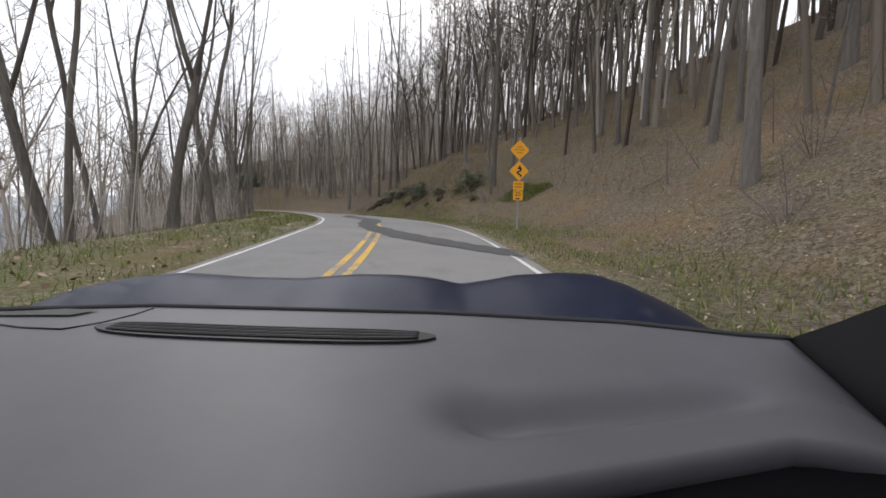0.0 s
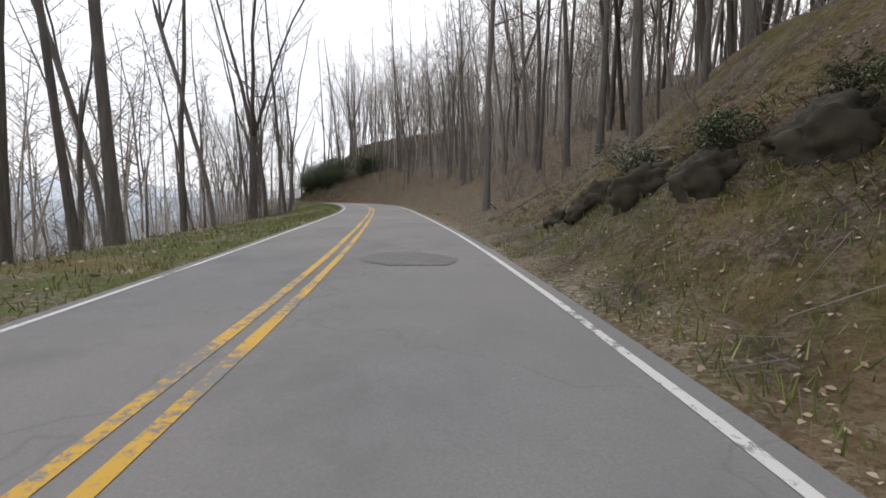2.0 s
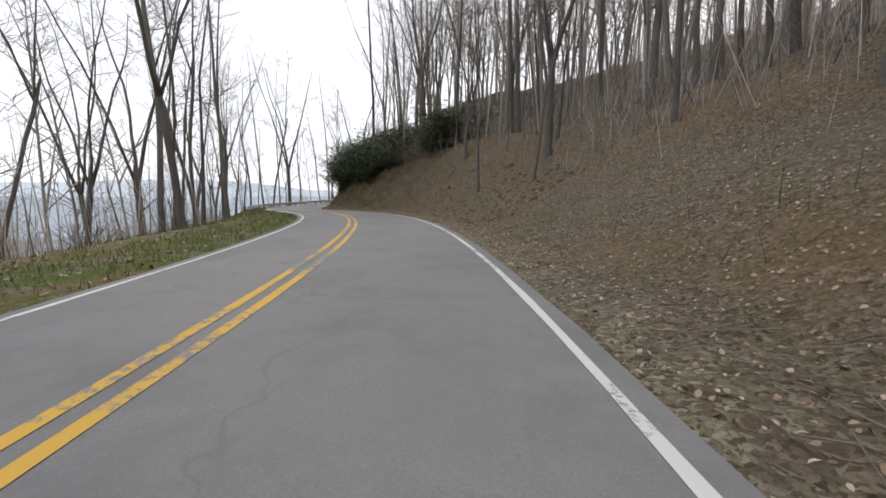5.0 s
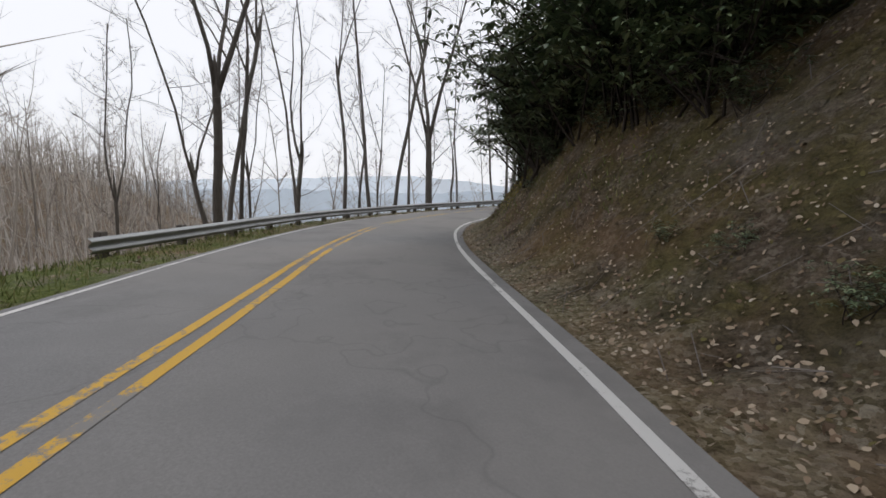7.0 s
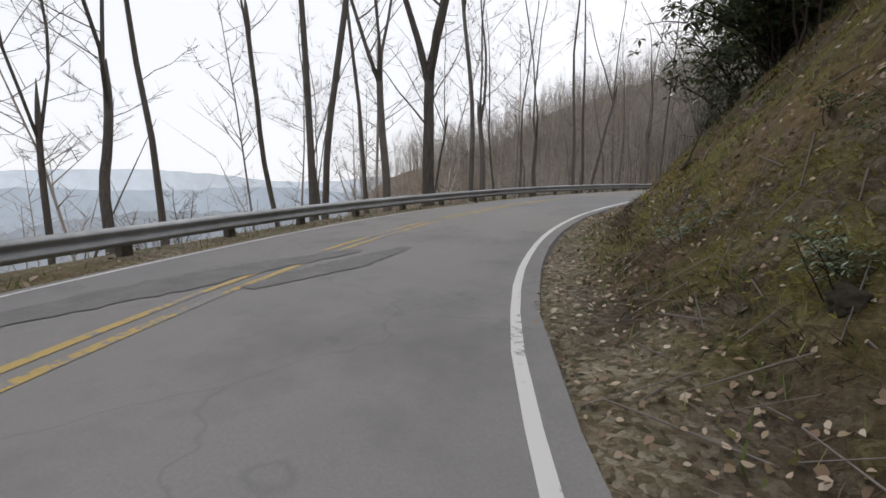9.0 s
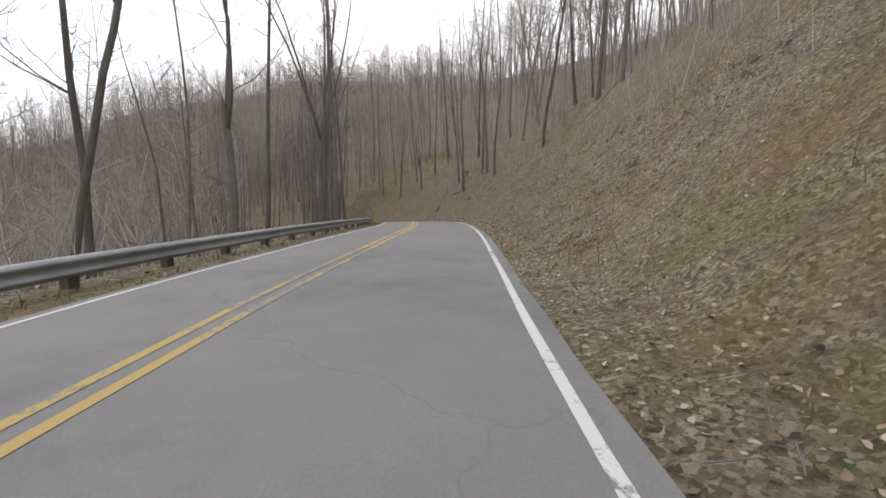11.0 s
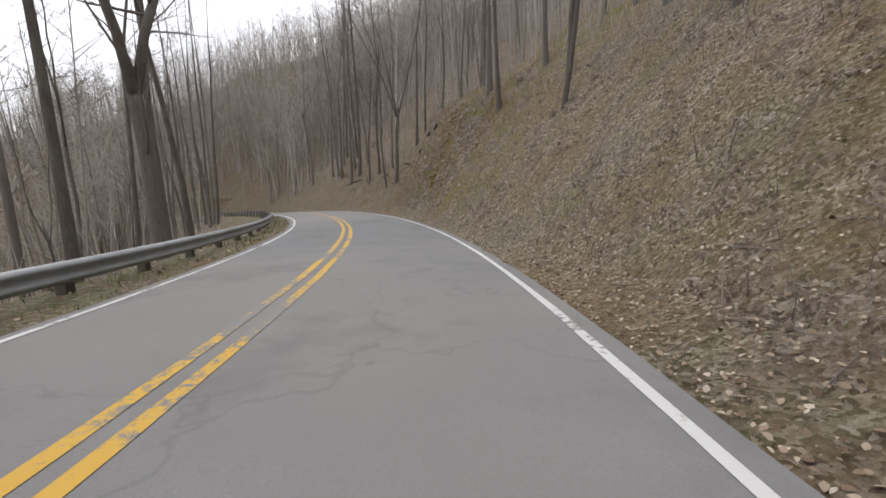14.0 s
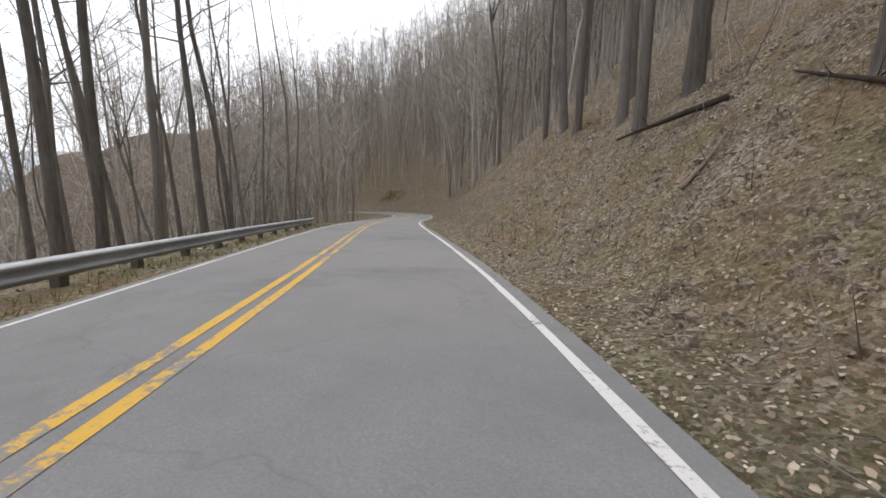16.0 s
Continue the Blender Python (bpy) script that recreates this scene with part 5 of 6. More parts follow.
def marker_stake(s, off):
    """A leaning painted stake in the bank."""
    root = new("marker_stake")
    tagged(root, "pale weathered wooden stake standing in the bank", "stake")
    p = road_point(s, off)
    root.matrix_basis = pose(p.x, p.y, ground_z(p.x, p.y), 0, 4, 20)
    for name, z0, z1, mat in (("foot", -0.3, 0.35, M_DEADWOOD), ("shaft", 0.35, 1.9, M_POST), ):
        bm = bmesh.new()
        bmesh.ops.create_cone(bm, cap_ends=True, segments=8, radius1=0.045, radius2=0.035, depth=z1 - z0, matrix=Matrix.Translation((0, 0, (z0 + z1) / 2)))
        part(name, bm, mat, root)


marker_stake(171.5, 5.4)


# ---------------------------------------------------------------- ground cover
def leaf_litter(n, s0, s1, o0, o1, seed, name, label, power=1.0, size=(0.05, 0.12), mat=M_LEAF):
    r = np.random.RandomState(seed)
    s = r.uniform(s0, s1, n)
    off = o0 + (o1 - o0) * r.uniform(0, 1, n) ** power
    x0, y0, h = (np.interp(s, stations, a) for a in (road_x, road_y, heading))
    px, py = x0 + off * np.cos(h), y0 + off * np.sin(h)
    z = ground_at(px, py)
    e = 0.25
    nxv = -(ground_at(px + e, py) - z) / e
    nyv = -(ground_at(px, py + e) - z) / e
    nv = np.stack([nxv, nyv, np.ones(n)], 1)
    nv /= np.linalg.norm(nv, axis=1)[:, None]
    nv += r.normal(0, 0.35, (n, 3))
    nv /= np.linalg.norm(nv, axis=1)[:, None]
    a = np.cross(nv, r.normal(0, 1, (n, 3)))
    a /= np.linalg.norm(a, axis=1)[:, None]
    b = np.cross(nv, a)
    ln = r.uniform(*size, n)[:, None]
    wd = ln * r.uniform(0.45, 0.8, n)[:, None]
    c = np.stack([px, py, z + r.uniform(0.012, 0.045, n)], 1)
    curl = nv * (ln * r.uniform(-0.1, 0.45, n)[:, None])
    skew = r.uniform(-0.12, 0.12, n)[:, None] * ln
    v = np.stack([c - a * ln * 0.5, c - a * ln * 0.15 - b * wd * 0.5 + curl * 0.6, c + a * ln * 0.22 - b * wd * 0.38 + curl * 0.5, c + a * ln * 0.55 + b * skew + curl * 0.15,
                  c + a * ln * 0.2 + b * wd * 0.42 + curl * 0.6, c - a * ln * 0.18 + b * wd * 0.5 + curl * 0.5], 1).reshape(-1, 3)
    return tagged(new(name, fast_mesh(name, v, np.arange(6 * n).reshape(n, 6), mat)), label, "leaves", kind="stuff")


leaf_litter(60000, 60, 325, LANE_R + 0.3, 11.0, 21, "leaf_litter", "dry brown fallen leaves covering the bank", 1.25, (0.028, 0.06))
leaf_litter(24000, 214, 312, LANE_R + 0.3, 9.5, 26, "leaf_litter", "deep drifts of dry brown leaves on the steep bank", 1.1, (0.028, 0.06))
leaf_litter(12000, 128, 172, LANE_R + 0.4, 9.0, 24, "leaf_litter", "thick brown fallen leaves on the cut bank", 1.2, (0.028, 0.06))
leaf_litter(15000, 158, 208, LANE_R + 0.6, 9.0, 25, "leaf_litter", "dark brown leaves and moss scraps on the steep bank", 0.9, (0.03, 0.065), M_DARK_LEAF)
leaf_litter(9000, 58, 330, -9.0, -LANE_L - 0.4, 22, "leaf_litter", "scattered dry leaves on the verge", 0.7)
leaf_litter(7000, 160, 330, LANE_R + 0.1, LANE_R + 1.2, 23, "leaf_litter", "drift of dry leaves along the road's edge", 1.0, (0.03, 0.07))
leaf_litter(14000, 210, 318, LANE_R + 0.15, LANE_R + 2.2, 27, "leaf_litter", "pale straw-coloured dead leaves along the road's edge", 1.4, (0.02, 0.045), M_STRAW_LEAF)


def clods(n, s0, s1, o0, o1, seed, label, size, shaded=0.0):
    """Flattened crumbs of earth and matted leaves, half sunk in the slope."""
    r = np.random.RandomState(seed)
    s, off = r.uniform(s0, s1, n), r.uniform(o0, o1, n)
    x0, y0, h = (np.interp(s, stations, a) for a in (road_x, road_y, heading))
    px, py = x0 + off * np.cos(h), y0 + off * np.sin(h)
    c = np.stack([px, py, ground_at(px, py)], 1)
    out = np.stack([-np.cos(h), -np.sin(h), 0.8 + 0 * h], 1)
    out /= np.linalg.norm(out, axis=1)[:, None]
    along = np.stack([-np.sin(h), np.cos(h), 0 * h], 1)
    ang = r.uniform(-0.7, 0.7, n)[:, None]
    up = np.cross(along, out)
    a, b = along * np.cos(ang) + up * np.sin(ang), up * np.cos(ang) - along * np.sin(ang)
    ln = (size[0] + (size[1] - size[0]) * r.uniform(0, 1, n) ** 2.5)[:, None]
    wd, ht = ln * r.uniform(0.35, 0.7, (n, 1)), ln * r.uniform(0.25, 0.5, (n, 1))

    def jit(k):
        return r.uniform(1 - k, 1 + k, (n, 1))
    v = np.stack([c - a * ln * jit(0.3), c + b * wd * jit(0.4) - a * ln * 0.4, c + b * wd * jit(0.4) + a * ln * 0.4, c + a * ln * jit(0.3), c - b * wd * jit(0.4) + a * ln * 0.4, c - b * wd * jit(0.4) - a * ln * 0.4,
                  c + out * ht * jit(0.4) - a * ln * 0.35 * jit(0.5) + b * wd * 0.2, c + out * ht * jit(0.4) + a * ln * 0.35 * jit(0.5)], 1).reshape(-1, 3)
    tris = np.array([(0, 6, 1), (1, 6, 2), (2, 6, 7), (2, 7, 3), (3, 7, 4), (4, 7, 5), (5, 7, 6), (5, 6, 0)])
    f = (np.arange(n)[:, None, None] * 8 + tris[None]).reshape(-1, 3)
    me = fast_mesh("clods", v, f, M_GROUND)
    tint = me.color_attributes.new("cover", "FLOAT_COLOR", "POINT")
    # third value paints the surrounding ground's shade into the clods' colour
    tint.data.foreach_set("color", np.tile(np.array([0, shaded * 0.4, shaded, 1], np.float32), len(v)))
    return tagged(new("clods", me), label, "earth", kind="stuff")


clods(9000, 212, 316, LANE_R + 0.9, 8.5, 61, "clods of earth and matted leaves on the steep bank", (0.04, 0.2))
clods(2600, 274, 284, 4.0, 7.0, 62, "crumbling earth and stones on the steep cut", (0.05, 0.28))
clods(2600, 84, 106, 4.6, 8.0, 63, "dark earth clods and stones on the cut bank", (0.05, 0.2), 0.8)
clods(3600, 140, 206, LANE_R + 1.0, 7.5, 64, "shade-darkened clods and matted moss on the cut bank", (0.04, 0.2), 0.9)


def twig_litter(n, s0, s1, o0, o1, seed):
    r = np.random.RandomState(seed)
    s, off = r.uniform(s0, s1, n), o0 + (o1 - o0) * r.uniform(0, 1, n) ** 1.3
    x0, y0, h = (np.interp(s, stations, a) for a in (road_x, road_y, heading))
    px, py = x0 + off * np.cos(h), y0 + off * np.sin(h)
    ang, ln = r.uniform(0, 6.28, n), 0.1 + 0.6 * r.uniform(0, 1, n) ** 2
    ex, ey = np.cos(ang) * ln / 2, np.sin(ang) * ln / 2
    za, zb = ground_at(px - ex, py - ey) + r.uniform(0.01, 0.06, n), ground_at(px + ex, py + ey) + r.uniform(0.01, 0.10, n)
    w = r.uniform(0.002, 0.006, n)
    sx, sy = -np.sin(ang) * w, np.cos(ang) * w
    A, B = np.stack([px - ex, py - ey, za], 1), np.stack([px + ex, py + ey, zb], 1)
    S, U = np.stack([sx, sy, 0 * w], 1), np.stack([0 * w, 0 * w, w * 1.6], 1)
    v = np.stack([A - S, A + S, A + U, B - S, B + S, B + U], 1).reshape(-1, 3)
    k = np.arange(n)[:, None] * 6
    f = np.concatenate([k + np.array([[0, 1, 4, 3]]), k + np.array([[1, 2, 5, 4]]), k + np.array([[2, 0, 3, 5]])])
    return tagged(new("twig_litter", fast_mesh("twig_litter", v, f, M_TWIG)), "broken grey twigs strewn over the bank", "twigs", kind="stuff")


twig_litter(9000, 60, 325, LANE_R + 0.5, 13.0, 41)


def grass(n, s0, s1, o0, o1, seed, label, tall=(0.05, 0.16)):
    r = np.random.RandomState(seed)
    s, off = r.uniform(s0, s1, n), r.uniform(o0, o1, n)
    keep = lump(s * 1.0, off * 2.0, 4.0, seed) > -0.25
    s, off = s[keep], off[keep]
    n = len(s)
    x0, y0, h = (np.interp(s, stations, a) for a in (road_x, road_y, heading))
    px, py = x0 + off * np.cos(h), y0 + off * np.sin(h)
    z = ground_at(px, py) - 0.01
    ang, ln = r.uniform(0, 6.28, n), r.uniform(*tall, n)
    c = np.stack([px, py, z], 1)
    w = np.stack([np.cos(ang), np.sin(ang), 0 * ang], 1) * 0.008
    tip = c + np.stack([r.normal(0, 0.35, n) * ln, r.normal(0, 0.35, n) * ln, ln], 1)
    v = np.stack([c - w, c + w, tip + w * 0.3, tip - w * 0.3], 1).reshape(-1, 3)
    return tagged(new("grass", fast_mesh("grass", v, np.arange(4 * n).reshape(n, 4), M_BLADE)), label, "grass", kind="stuff")


grass(36000, 58, 176, -LANE_L - 4.6, -LANE_L - 0.35, 31, "short green and straw-coloured verge grass")
grass(16000, 58, 100, LANE_R + 0.4, LANE_R + 3.0, 32, "thin green grass between dry leaves")
grass(9000, 165, 325, -LANE_L - 1.8, -LANE_L - 0.35, 33, "thin dry grass under the guard rail")
grass(14000, 164, 206, LANE_R + 0.7, LANE_R + 7.0, 35, "straw and mossy green tufts hanging on the steep bank", (0.04, 0.14))
grass(6000, 172, 330, LANE_R + 1.0, LANE_R + 5.0, 34, "mossy green tufts on the bank", (0.03, 0.09))


M_MOSS = island_material("yellow_green_moss", [(0.0, (0.14, 0.115, 0.02)), (0.5, (0.27, 0.225, 0.035)), (1.0, (0.42, 0.34, 0.075))])
M_ROOT = island_material("dark_hanging_roots", [(0.0, (0.025, 0.018, 0.012)), (0.7, (0.07, 0.052, 0.034)), (1.0, (0.16, 0.12, 0.08))])


def tufts(name, n, s0, s1, o0, o1, seed, mat, label, category, tall, droop=0.35, wide=0.016):
    """Short blades in clumps on the slope."""
    r = np.random.RandomState(seed)
    cs, co = r.uniform(s0, s1, n // 14), r.uniform(o0, o1, n // 14)
    pick = r.randint(0, len(cs), n)
    s, off = cs[pick] + r.normal(0, 0.11, n), co[pick] + r.normal(0, 0.07, n)
    x0, y0, h = (np.interp(s, stations, a) for a in (road_x, road_y, heading))
    px, py = x0 + off * np.cos(h), y0 + off * np.sin(h)
    c = np.stack([px, py, ground_at(px, py) - 0.01], 1)
    ang, ln = r.uniform(0, 6.28, n), r.uniform(*tall, n)
    w = np.stack([np.cos(ang), np.sin(ang), 0 * ang], 1) * wide
    out = np.stack([-np.cos(h), -np.sin(h), 0 * h], 1) * (ln * 0.8)[:, None]
    tip = c + out + np.stack([r.normal(0, 0.4, n) * ln, r.normal(0, 0.4, n) * ln, ln * r.uniform(-droop, 0.8, n)], 1)
    v = np.stack([c - w, c + w, tip + w * 0.4, tip - w * 0.4], 1).reshape(-1, 3)
    return tagged(new(name, fast_mesh(name, v, np.arange(4 * n).reshape(n, 4), mat)), label, category, kind="stuff")


tufts("moss", 26000, 170, 205, 4.45, 5.15, 51, M_MOSS, "bright yellow-green moss along the lip of the cut bank", "moss", (0.02, 0.06), 0.35, 0.007)
tufts("moss", 7000, 164, 205, 5.2, 7.5, 52, M_MOSS, "patches of yellow-green moss on the steep bank", "moss", (0.02, 0.06), 0.35, 0.008)
# dark blades paint the shaded undercut below the lip, along with its soil
tufts("roots", 7000, 172, 204, 4.15, 4.45, 53, M_ROOT, "dark fringe for soil and undercut shade below the bank's lip", "roots", (0.04, 0.14), 1.0, 0.006)
tufts("roots", 4000, 92.5, 100, 5.3, 6.9, 59, M_ROOT, "dark roots and dead stems over the rocks of the bank", "roots", (0.06, 0.25), 0.9, 0.007)
tufts("moss", 2400, 91, 100, 5.2, 7.2, 60, M_MOSS, "scraps of dull moss on the rocky bank", "moss", (0.02, 0.06), 0.35, 0.008)
tufts("moss", 700, 251.3, 252.4, 5.2, 5.7, 54, M_MOSS, "bright green mossy tuft on the leafy bank", "moss", (0.08, 0.2), 0.3, 0.012)
tufts("moss", 500, 242.85, 243.15, 5.95, 6.1, 55, M_MOSS, "mossy clump on the leafy bank", "moss", (0.05, 0.14))
tufts("moss", 900, 276.3, 276.8, 4.75, 5.0, 65, M_MOSS, "bright green mossy cushion on the steep cut", "moss", (0.04, 0.12), 0.3, 0.012)
tufts("moss", 9000, 275.5, 283, 4.3, 6.6, 56, M_MOSS, "patches of yellow-green moss on the steep cut", "moss", (0.03, 0.08), 0.4, 0.009)
tufts("grass", 5000, 77.6, 80.8, 7.3, 8.8, 58, M_BLADE, "fresh green grass under the trees", "grass", (0.08, 0.3), 0.2, 0.009)
tufts("moss", 2600, 372, 377, 5.5, 9.0, 57, M_MOSS, "bright green patch beyond the bend", "moss", (0.1, 0.3), 0.2, 0.03)


# ---------------------------------------------------------------- the car, at the start of its way
def car_paint():
    m, n, l, b = material("navy_car_paint", 0.38, 0.0, 0.08)
    v = coords(n)
    f = noise_tex(n, l, v, 300, 2)
    g = noise_tex(n, l, v, 2.5, 5)
    c = ramp(n, l, f, [(0.35, (0.003, 0.006, 0.02)), (0.65, (0.008, 0.014, 0.04))])
    l.new(mix(n, l, ramp(n, l, g, [(0.5, (0, 0, 0)), (0.8, (0.08, 0.08, 0.08))]), c, (0.12, 0.12, 0.12)), b.inputs["Base Color"])
    b.inputs["Coat Weight"].default_value, b.inputs["Coat Roughness"].default_value = 0.1, 0.04
    return m


M_PAINT = car_paint()
M_DASH = simple("grey_dash_vinyl", (0.084, 0.082, 0.092), 0.52, 0, 0.4, 4.0, 0.28, 0.06)
M_TRIM = simple("black_trim_plastic", (0.012, 0.012, 0.013), 0.55, 0, 0.4, 20.0, 0.2)
M_TRIM_GREY = simple("grey_trim_plastic", (0.06, 0.06, 0.062), 0.5, 0, 0.4, 20.0, 0.2)
# duller and darker than the trim: the shadow under the dash is in it
M_GLOVE = simple("matt_black_plastic", (0.008, 0.008, 0.009), 0.9, 0, 0.08, 20.0, 0.2)
M_TYRE = simple("tyre_rubber", (0.018, 0.018, 0.018), 0.9, 0, 0.3, 30.0, 0.2)
M_RIM = simple("alloy_rim", (0.5, 0.5, 0.52), 0.35, 0.9, 0.5, 8.0, 0.1)
MID = -0.21
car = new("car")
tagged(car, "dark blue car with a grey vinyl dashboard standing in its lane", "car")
# nose-up on the climb, placed from the camera's first pose to fit its view
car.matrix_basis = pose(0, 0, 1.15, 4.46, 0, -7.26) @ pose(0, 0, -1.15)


def sheet(name, xs, ys, height, mat, thick, label="", edge=None):
    """A curved panel over a grid of x and 0..1 steps, given thickness downwards."""
    vs, fs = [], []
    for layer in (0, -thick):
        for x in xs:
            for t in ys:
                px, py, pz = height(x, t)
                vs.append((px, py, pz + layer))
    n, m = len(xs), len(ys)
    k = n * m
    for i in range(n - 1):
        for j in range(m - 1):
            a = i * m + j
            fs.append((a, a + m, a + m + 1, a + 1))
            fs.append((k + a, k + a + 1, k + a + m + 1, k + a + m))
    rim = [i * m for i in range(n)] + [(n - 1) * m + j for j in range(1, m)] + [i * m + m - 1 for i in range(n - 2, -1, -1)] + [j for j in range(m - 2, 0, -1)]
    for a, b in zip(rim, rim[1:] + rim[:1]):
        fs.append((a, k + a, k + b, b))
    ob = mesh_object(name, vs, fs, mat, car, True)
    return tagged(ob, label) if label else ob


BASE_X, BASE_Y = (-1.1, -0.81, -0.56, 0.0, 0.35, 0.53, 0.62), (0.69, 0.777, 0.823, 0.814, 0.776, 0.72, 0.704)
NEAR_X, NEAR_Y = (-1.1, -0.1, 0.095, 0.283, 0.394, 0.48, 0.58), (0.26, 0.31, 0.356, 0.404, 0.431, 0.415, 0.38)


def dash_shape(x, t):
    y0, y1 = np.interp(x, BASE_X, BASE_Y), np.interp(x, NEAR_X, NEAR_Y)
    y = y0 + (y1 - y0) * min(t, 0.9) / 0.9
    z = 0.9 - 0.012 * (min(t, 0.9) / 0.9) ** 2
    fold = 0.44 + (x - 0.08) * 0.2
    inside = 1 / (1 + math.exp(-(x - 0.06) / 0.02)) * 1 / (1 + math.exp((x - 0.43) / 0.015))
    z -= 0.026 * inside * math.exp(-((y - fold - 0.015) / 0.03) ** 2)
    z -= 0.022 * math.exp(-(((x - 0.055) / 0.04) ** 2 + ((y - 0.47) / 0.035) ** 2))
    z += 0.006 * math.exp(-(((x - 0.43) / 0.02) ** 2 + ((y - 0.535) / 0.02) ** 2))
    z -= 0.03 * max(0.0, (x - 0.42) / 0.14) ** 2 * min(1.0, t / 0.5)
    if t > 0.9:
        u = (t - 0.9) / 0.1
        y -= 0.012 * math.sin(u * math.pi / 2)
        z -= 0.016 * (1 - math.cos(u * math.pi / 2)) + 0.004 * u
    return float(x), float(y), float(z)


dash = sheet("dashboard", np.linspace(-1.06, 0.612, 92), np.r_[np.linspace(0, 0.9, 46), np.linspace(0.91, 1.0, 8)], dash_shape, M_DASH, 0.02, "grey grained vinyl dashboard top")


def slot(name, pts, half, z, mat, parent):
    """A long dark rounded opening laid on the dash."""
    vs, n = [], len(pts)
    for i, (x, y) in enumerate(pts):
        u = i / (n - 1)
        w = half * max(0.02, 1 - abs(2 * u - 1) ** 5) ** 0.5
        vs += [(x, y - w, z), (x, y + w, z), (x, y + w, z - 0.02), (x, y - w, z - 0.02)]
    fs = []
    for i in range(n - 1):
        a = i * 4
        fs += [(a, a + 4, a + 5, a + 1), (a + 1, a + 5, a + 6, a + 2), (a + 3, a + 7, a + 4, a)]
    return mesh_object(name, vs, fs, mat, parent)


vent_line = [(-0.573 + 0.573 * i / 40, 0.700 - 0.020 * i / 40 - 0.008 * math.sin(math.pi * i / 40)) for i in range(41)]
vent = slot("dash_vent", vent_line, 0.032, 0.9035, M_TRIM, car)
tagged(vent, "long black slotted defroster vent")
for k in range(7):
    t = Tubes()
    d = -0.022 + 0.0073 * k
    q = [Vector((x, y + d * max(0.1, 1 - abs(2 * i / 40 - 1) ** 5) ** 0.5, 0.905)) for i, (x, y) in enumerate(vent_line) if 1 < i < 39]
    t.add(q, [0.0016] * len(q), 4)
    ob = new("slat", t.mesh("slat", M_TRIM_GREY if k % 2 else M_TRIM))
    ob.parent = vent
bm = bmesh.new()
bm.faces.new([bm.verts.new(c) for c in ((-0.86, 0.738, 0.9035), (-0.66, 0.752, 0.9035), (-0.635, 0.785, 0.9035), (-0.7, 0.79, 0.9035))])
part("side_vent", bm, M_TRIM, car, "black side vent opening")
t = Tubes()
q = [Vector((-0.86, 0.735, 0.9)), Vector((-0.754, 0.706, 0.9)), Vector((-0.69, 0.69, 0.9)), Vector((-0.62, 0.686, 0.9)), Vector((-0.585, 0.72, 0.9)), Vector((-0.56, 0.77, 0.9)), Vector((-0.552, 0.812, 0.9))]
t.add(q, [0.0022] * len(q), 5)
ob = new("dash_seam", t.mesh("dash_seam", M_TRIM))
ob.parent = car
t = Tubes()
q = [Vector((float(x), float(np.interp(x, BASE_X, BASE_Y)) + 0.006, 0.9)) for x in np.linspace(-1.03, 0.618, 40)]
t.add(q, [0.007] * len(q), 6)
ob = new("windscreen_seal", t.mesh("windscreen_seal", M_TRIM))
ob.parent = car
# glove box under the dash's rounded edge
sheet("glove_box", np.linspace(-0.9, 0.6, 30), np.linspace(0, 1, 6),
      lambda x, u: (float(x), float(np.interp(x, NEAR_X, NEAR_Y)) - 0.004 - 0.2 * u, 0.872 - 0.3 * u), M_GLOVE, 0.02, "dark moulded glove box front")

CREST_X = (-1.355, -1.223, -1.039, -0.858, -0.642, -0.461, -0.28, -0.134, -0.025, 0.085, 0.176, 0.267, 0.413, 0.523, 0.617, 0.714, 0.811, 0.911)
CREST_Z = (0.738, 0.782, 0.825, 0.849, 0.837, 0.837, 0.856, 0.857, 0.85, 0.828, 0.845, 0.866, 0.878, 0.875, 0.847, 0.805, 0.76, 0.708)


def bonnet_shape(x, t):
    y = 0.85 + t * 1.45
    z = np.interp(x, CREST_X, CREST_Z)
    flat_z = 0.86 - 0.05 * ((x - MID) / 0.9) ** 2
    k = math.exp(-((y - 1.35) / 0.42) ** 2)
    z = z * k + (flat_z - 0.05) * (1 - k)
    if y > 1.35:
        z -= 0.34 * ((y - 1.35) / 0.95) ** 1.5
    else:
        z -= 0.02 * ((1.35 - y) / 0.5)
    return float(x), float(y), float(z)


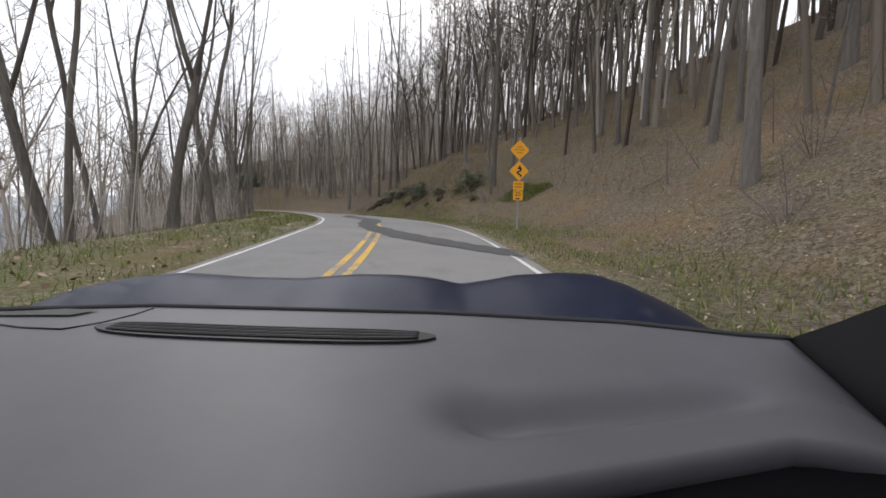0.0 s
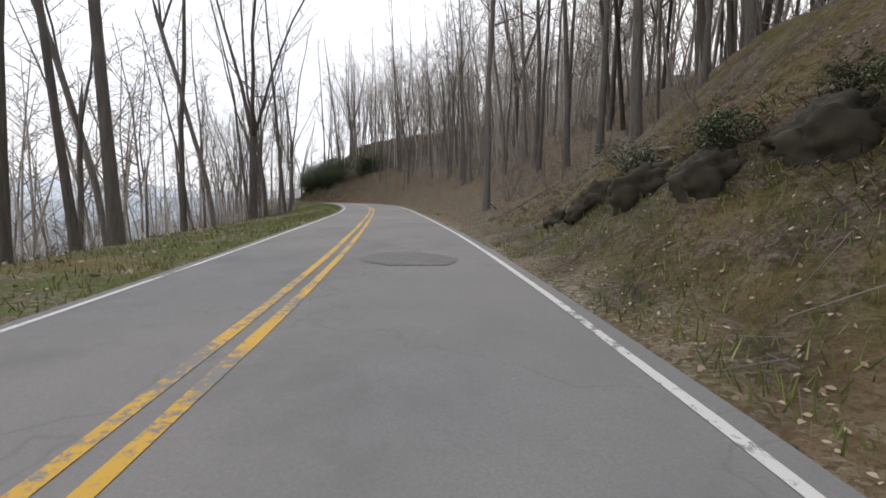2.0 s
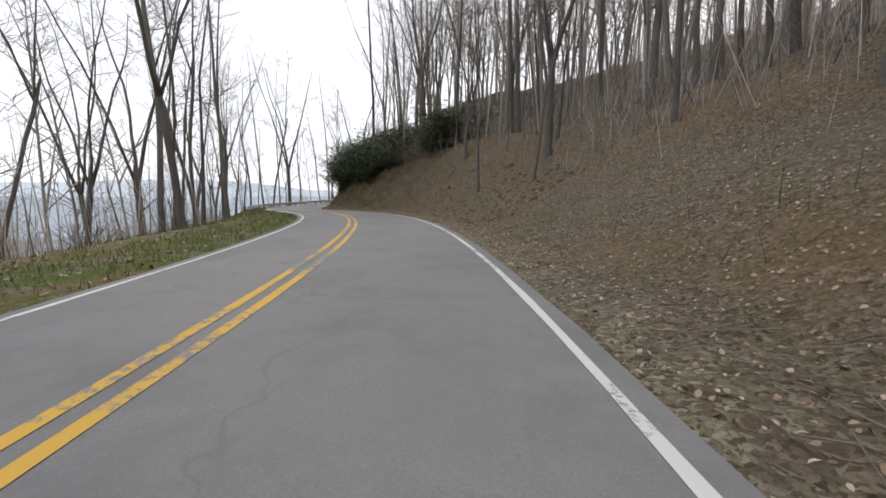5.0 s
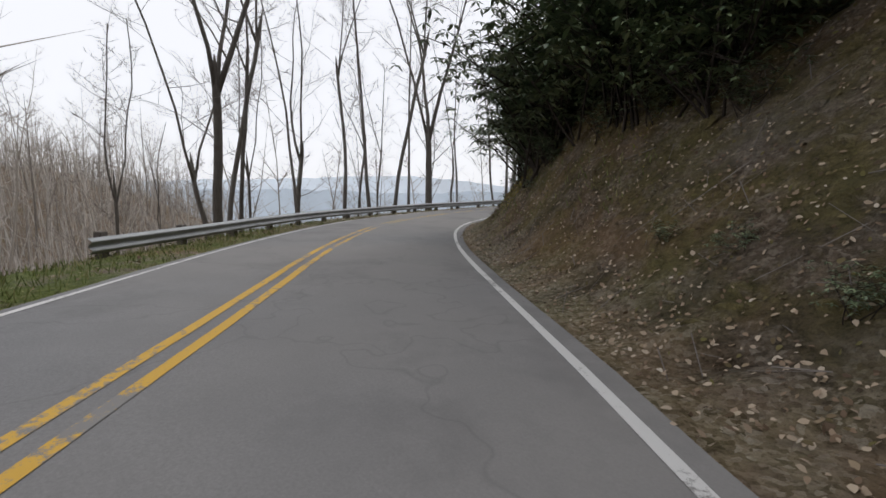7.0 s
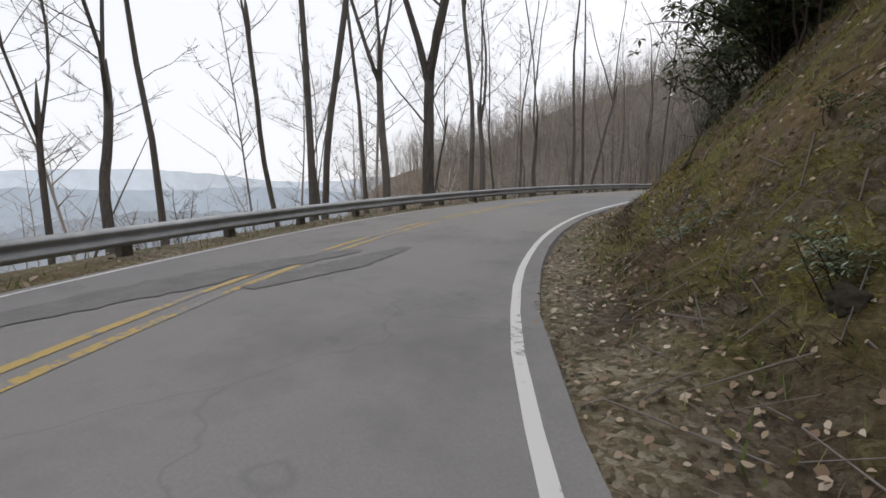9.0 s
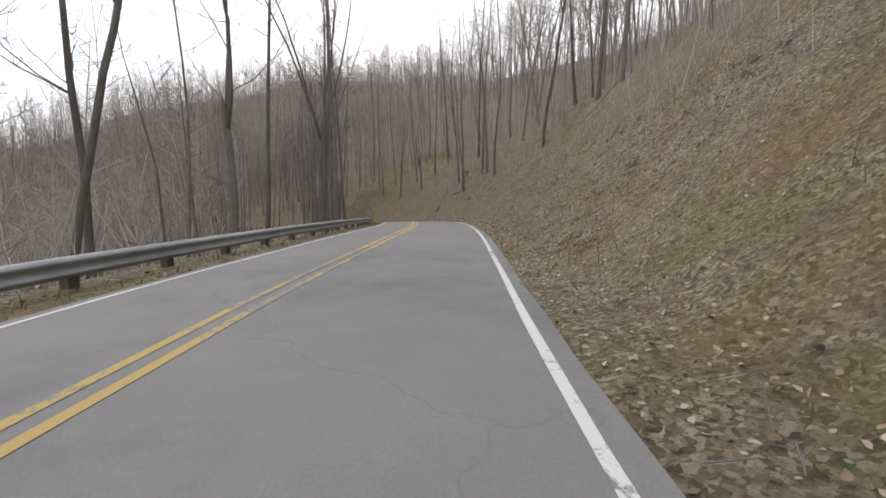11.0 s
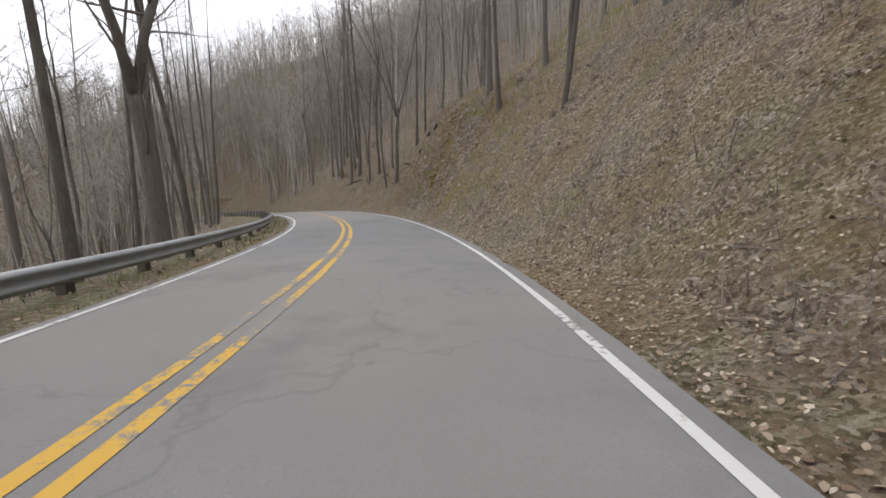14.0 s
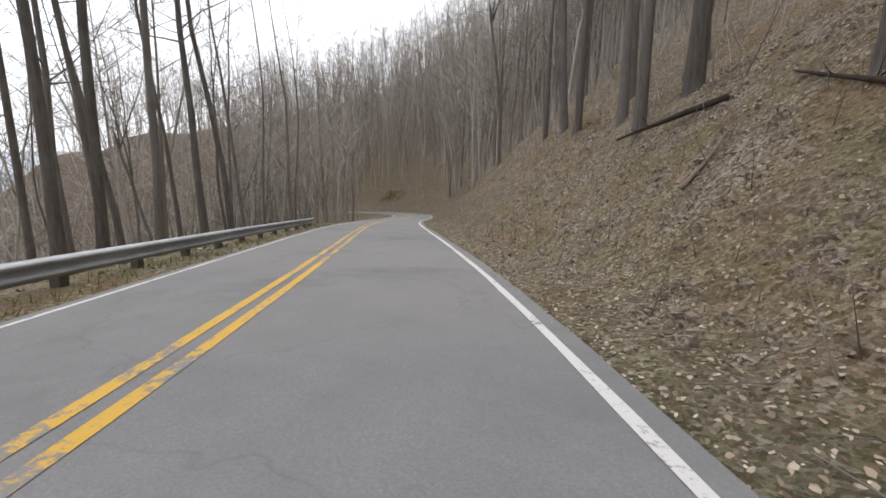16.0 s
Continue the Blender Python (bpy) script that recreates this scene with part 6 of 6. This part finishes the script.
sheet("bonnet", np.linspace(-1.15, 0.8, 90), np.linspace(0, 1, 50), bonnet_shape, M_PAINT, 0.012, "glossy dark blue bonnet with raised wings")
sheet("cowl", np.linspace(-1.05, 0.63, 30), (0.0, 0.5, 1.0), lambda x, u: (float(x), float(np.interp(x, BASE_X, BASE_Y)) + 0.004 + u * 0.1, 0.888 - 0.04 * u), M_TRIM, 0.01, "black plastic cowl")
for side in (-1, 1):
    xo, xi = MID + side * 0.94, MID + side * 0.80
    # wing and sill
    prof = [(2.28, 0.25), (2.3, 0.55), (2.15, 0.64), (1.6, 0.74), (0.75, 0.80), (-1.1, 0.86), (-2.05, 0.84), (-2.15, 0.5), (-2.1, 0.25)]
    bm = bmesh.new()
    a = [bm.verts.new((xo, y, z)) for y, z in prof]
    b = [bm.verts.new((xi, y, z + 0.03)) for y, z in prof]
    bm.faces.new(a)
    bm.faces.new(b[::-1])
    for i in range(len(prof)):
        j = (i + 1) % len(prof)
        bm.faces.new((a[i], b[i], b[j], a[j]))
    bmesh.ops.recalc_face_normals(bm, faces=bm.faces[:])
    part("side_panel", bm, M_PAINT, car)
    # inner door with the rising pillar foot
    door = [(0.705, 0.905), (0.63, 0.957), (0.566, 1.004), (0.3, 1.01), (-0.7, 0.98), (-0.7, 0.3), (0.75, 0.3), (0.75, 0.86)]
    bm = bmesh.new()
    x1, x2 = MID + side * 0.83, MID + side * 0.89
    a = [bm.verts.new((x1, y, z)) for y, z in door]
    b = [bm.verts.new((x2, y, z - 0.03)) for y, z in door]
    bm.faces.new(a)
    bm.faces.new(b[::-1])
    for i in range(len(door)):
        j = (i + 1) % len(door)
        bm.faces.new((a[i], b[i], b[j], a[j]))
    bmesh.ops.recalc_face_normals(bm, faces=bm.faces[:])
    part("door_panel", bm, M_TRIM, car, "dark inner door panel")
    for name, q, r in (("front_pillar", [(0.87, 0.47, 0.98), (0.80, 0.32, 1.18), (0.68, 0.1, 1.38)], 0.035), ("rear_pillar", [(0.82, -1.35, 0.86), (0.74, -1.0, 1.18), (0.66, -0.7, 1.36)], 0.06)):
        t = Tubes()
        t.add([Vector((MID + side * x, y, z)) for x, y, z in q], [r] * 3, 8)
        ob = new(name, t.mesh(name, M_TRIM))
        ob.parent = car
    for y in (1.45, -1.35):
        bm = bmesh.new()
        bmesh.ops.create_cone(bm, cap_ends=True, segments=28, radius1=0.32, radius2=0.32, depth=0.22, matrix=Matrix.Translation((MID + side * 0.84, y, 0.32)) @ Matrix.Rotation(math.pi / 2, 4, "Y"))
        bmesh.ops.bevel(bm, geom=[e for e in bm.edges if e.calc_face_angle(0) > 1], offset=0.03, segments=2, affect="EDGES")
        wheel = part("wheel", bm, M_TYRE, car, "black rubber tyre")
        bm = bmesh.new()
        bmesh.ops.create_cone(bm, cap_ends=True, segments=20, radius1=0.21, radius2=0.19, depth=0.03, matrix=Matrix.Translation((MID + side * 0.957, y, 0.32)) @ Matrix.Rotation(side * math.pi / 2, 4, "Y"))
        part("rim", bm, M_RIM, wheel)
sheet("roof", np.linspace(MID - 0.7, MID + 0.7, 16), np.linspace(0, 1, 10), lambda x, u: (float(x), 0.16 - 0.95 * u, float(1.42 - 0.05 * ((x - MID) / 0.7) ** 2 - 0.06 * u * u)), M_PAINT, 0.04)
sheet("boot_lid", np.linspace(MID - 0.85, MID + 0.85, 16), np.linspace(0, 1, 8), lambda x, u: (float(x), -1.15 - 0.95 * u, float(0.9 - 0.04 * ((x - MID) / 0.85) ** 2 - 0.04 * u)), M_PAINT, 0.03)
sheet("floor_pan", np.linspace(MID - 0.8, MID + 0.8, 4), np.linspace(0, 1, 4), lambda x, u: (float(x), 2.2 - 4.3 * u, 0.26), M_TRIM, 0.03)
for name, y, z0, z1 in (("front_bumper", 2.27, 0.24, 0.6), ("rear_bumper", -2.1, 0.24, 0.84)):
    bm = bmesh.new()
    bmesh.ops.create_cube(bm, size=1.0, matrix=Matrix.Translation((MID, y, (z0 + z1) / 2)) @ Matrix.Diagonal((1.86, 0.12, z1 - z0, 1)))
    bmesh.ops.bevel(bm, geom=bm.edges[:], offset=0.04, segments=2, affect="EDGES")
    part(name, bm, M_PAINT, car)
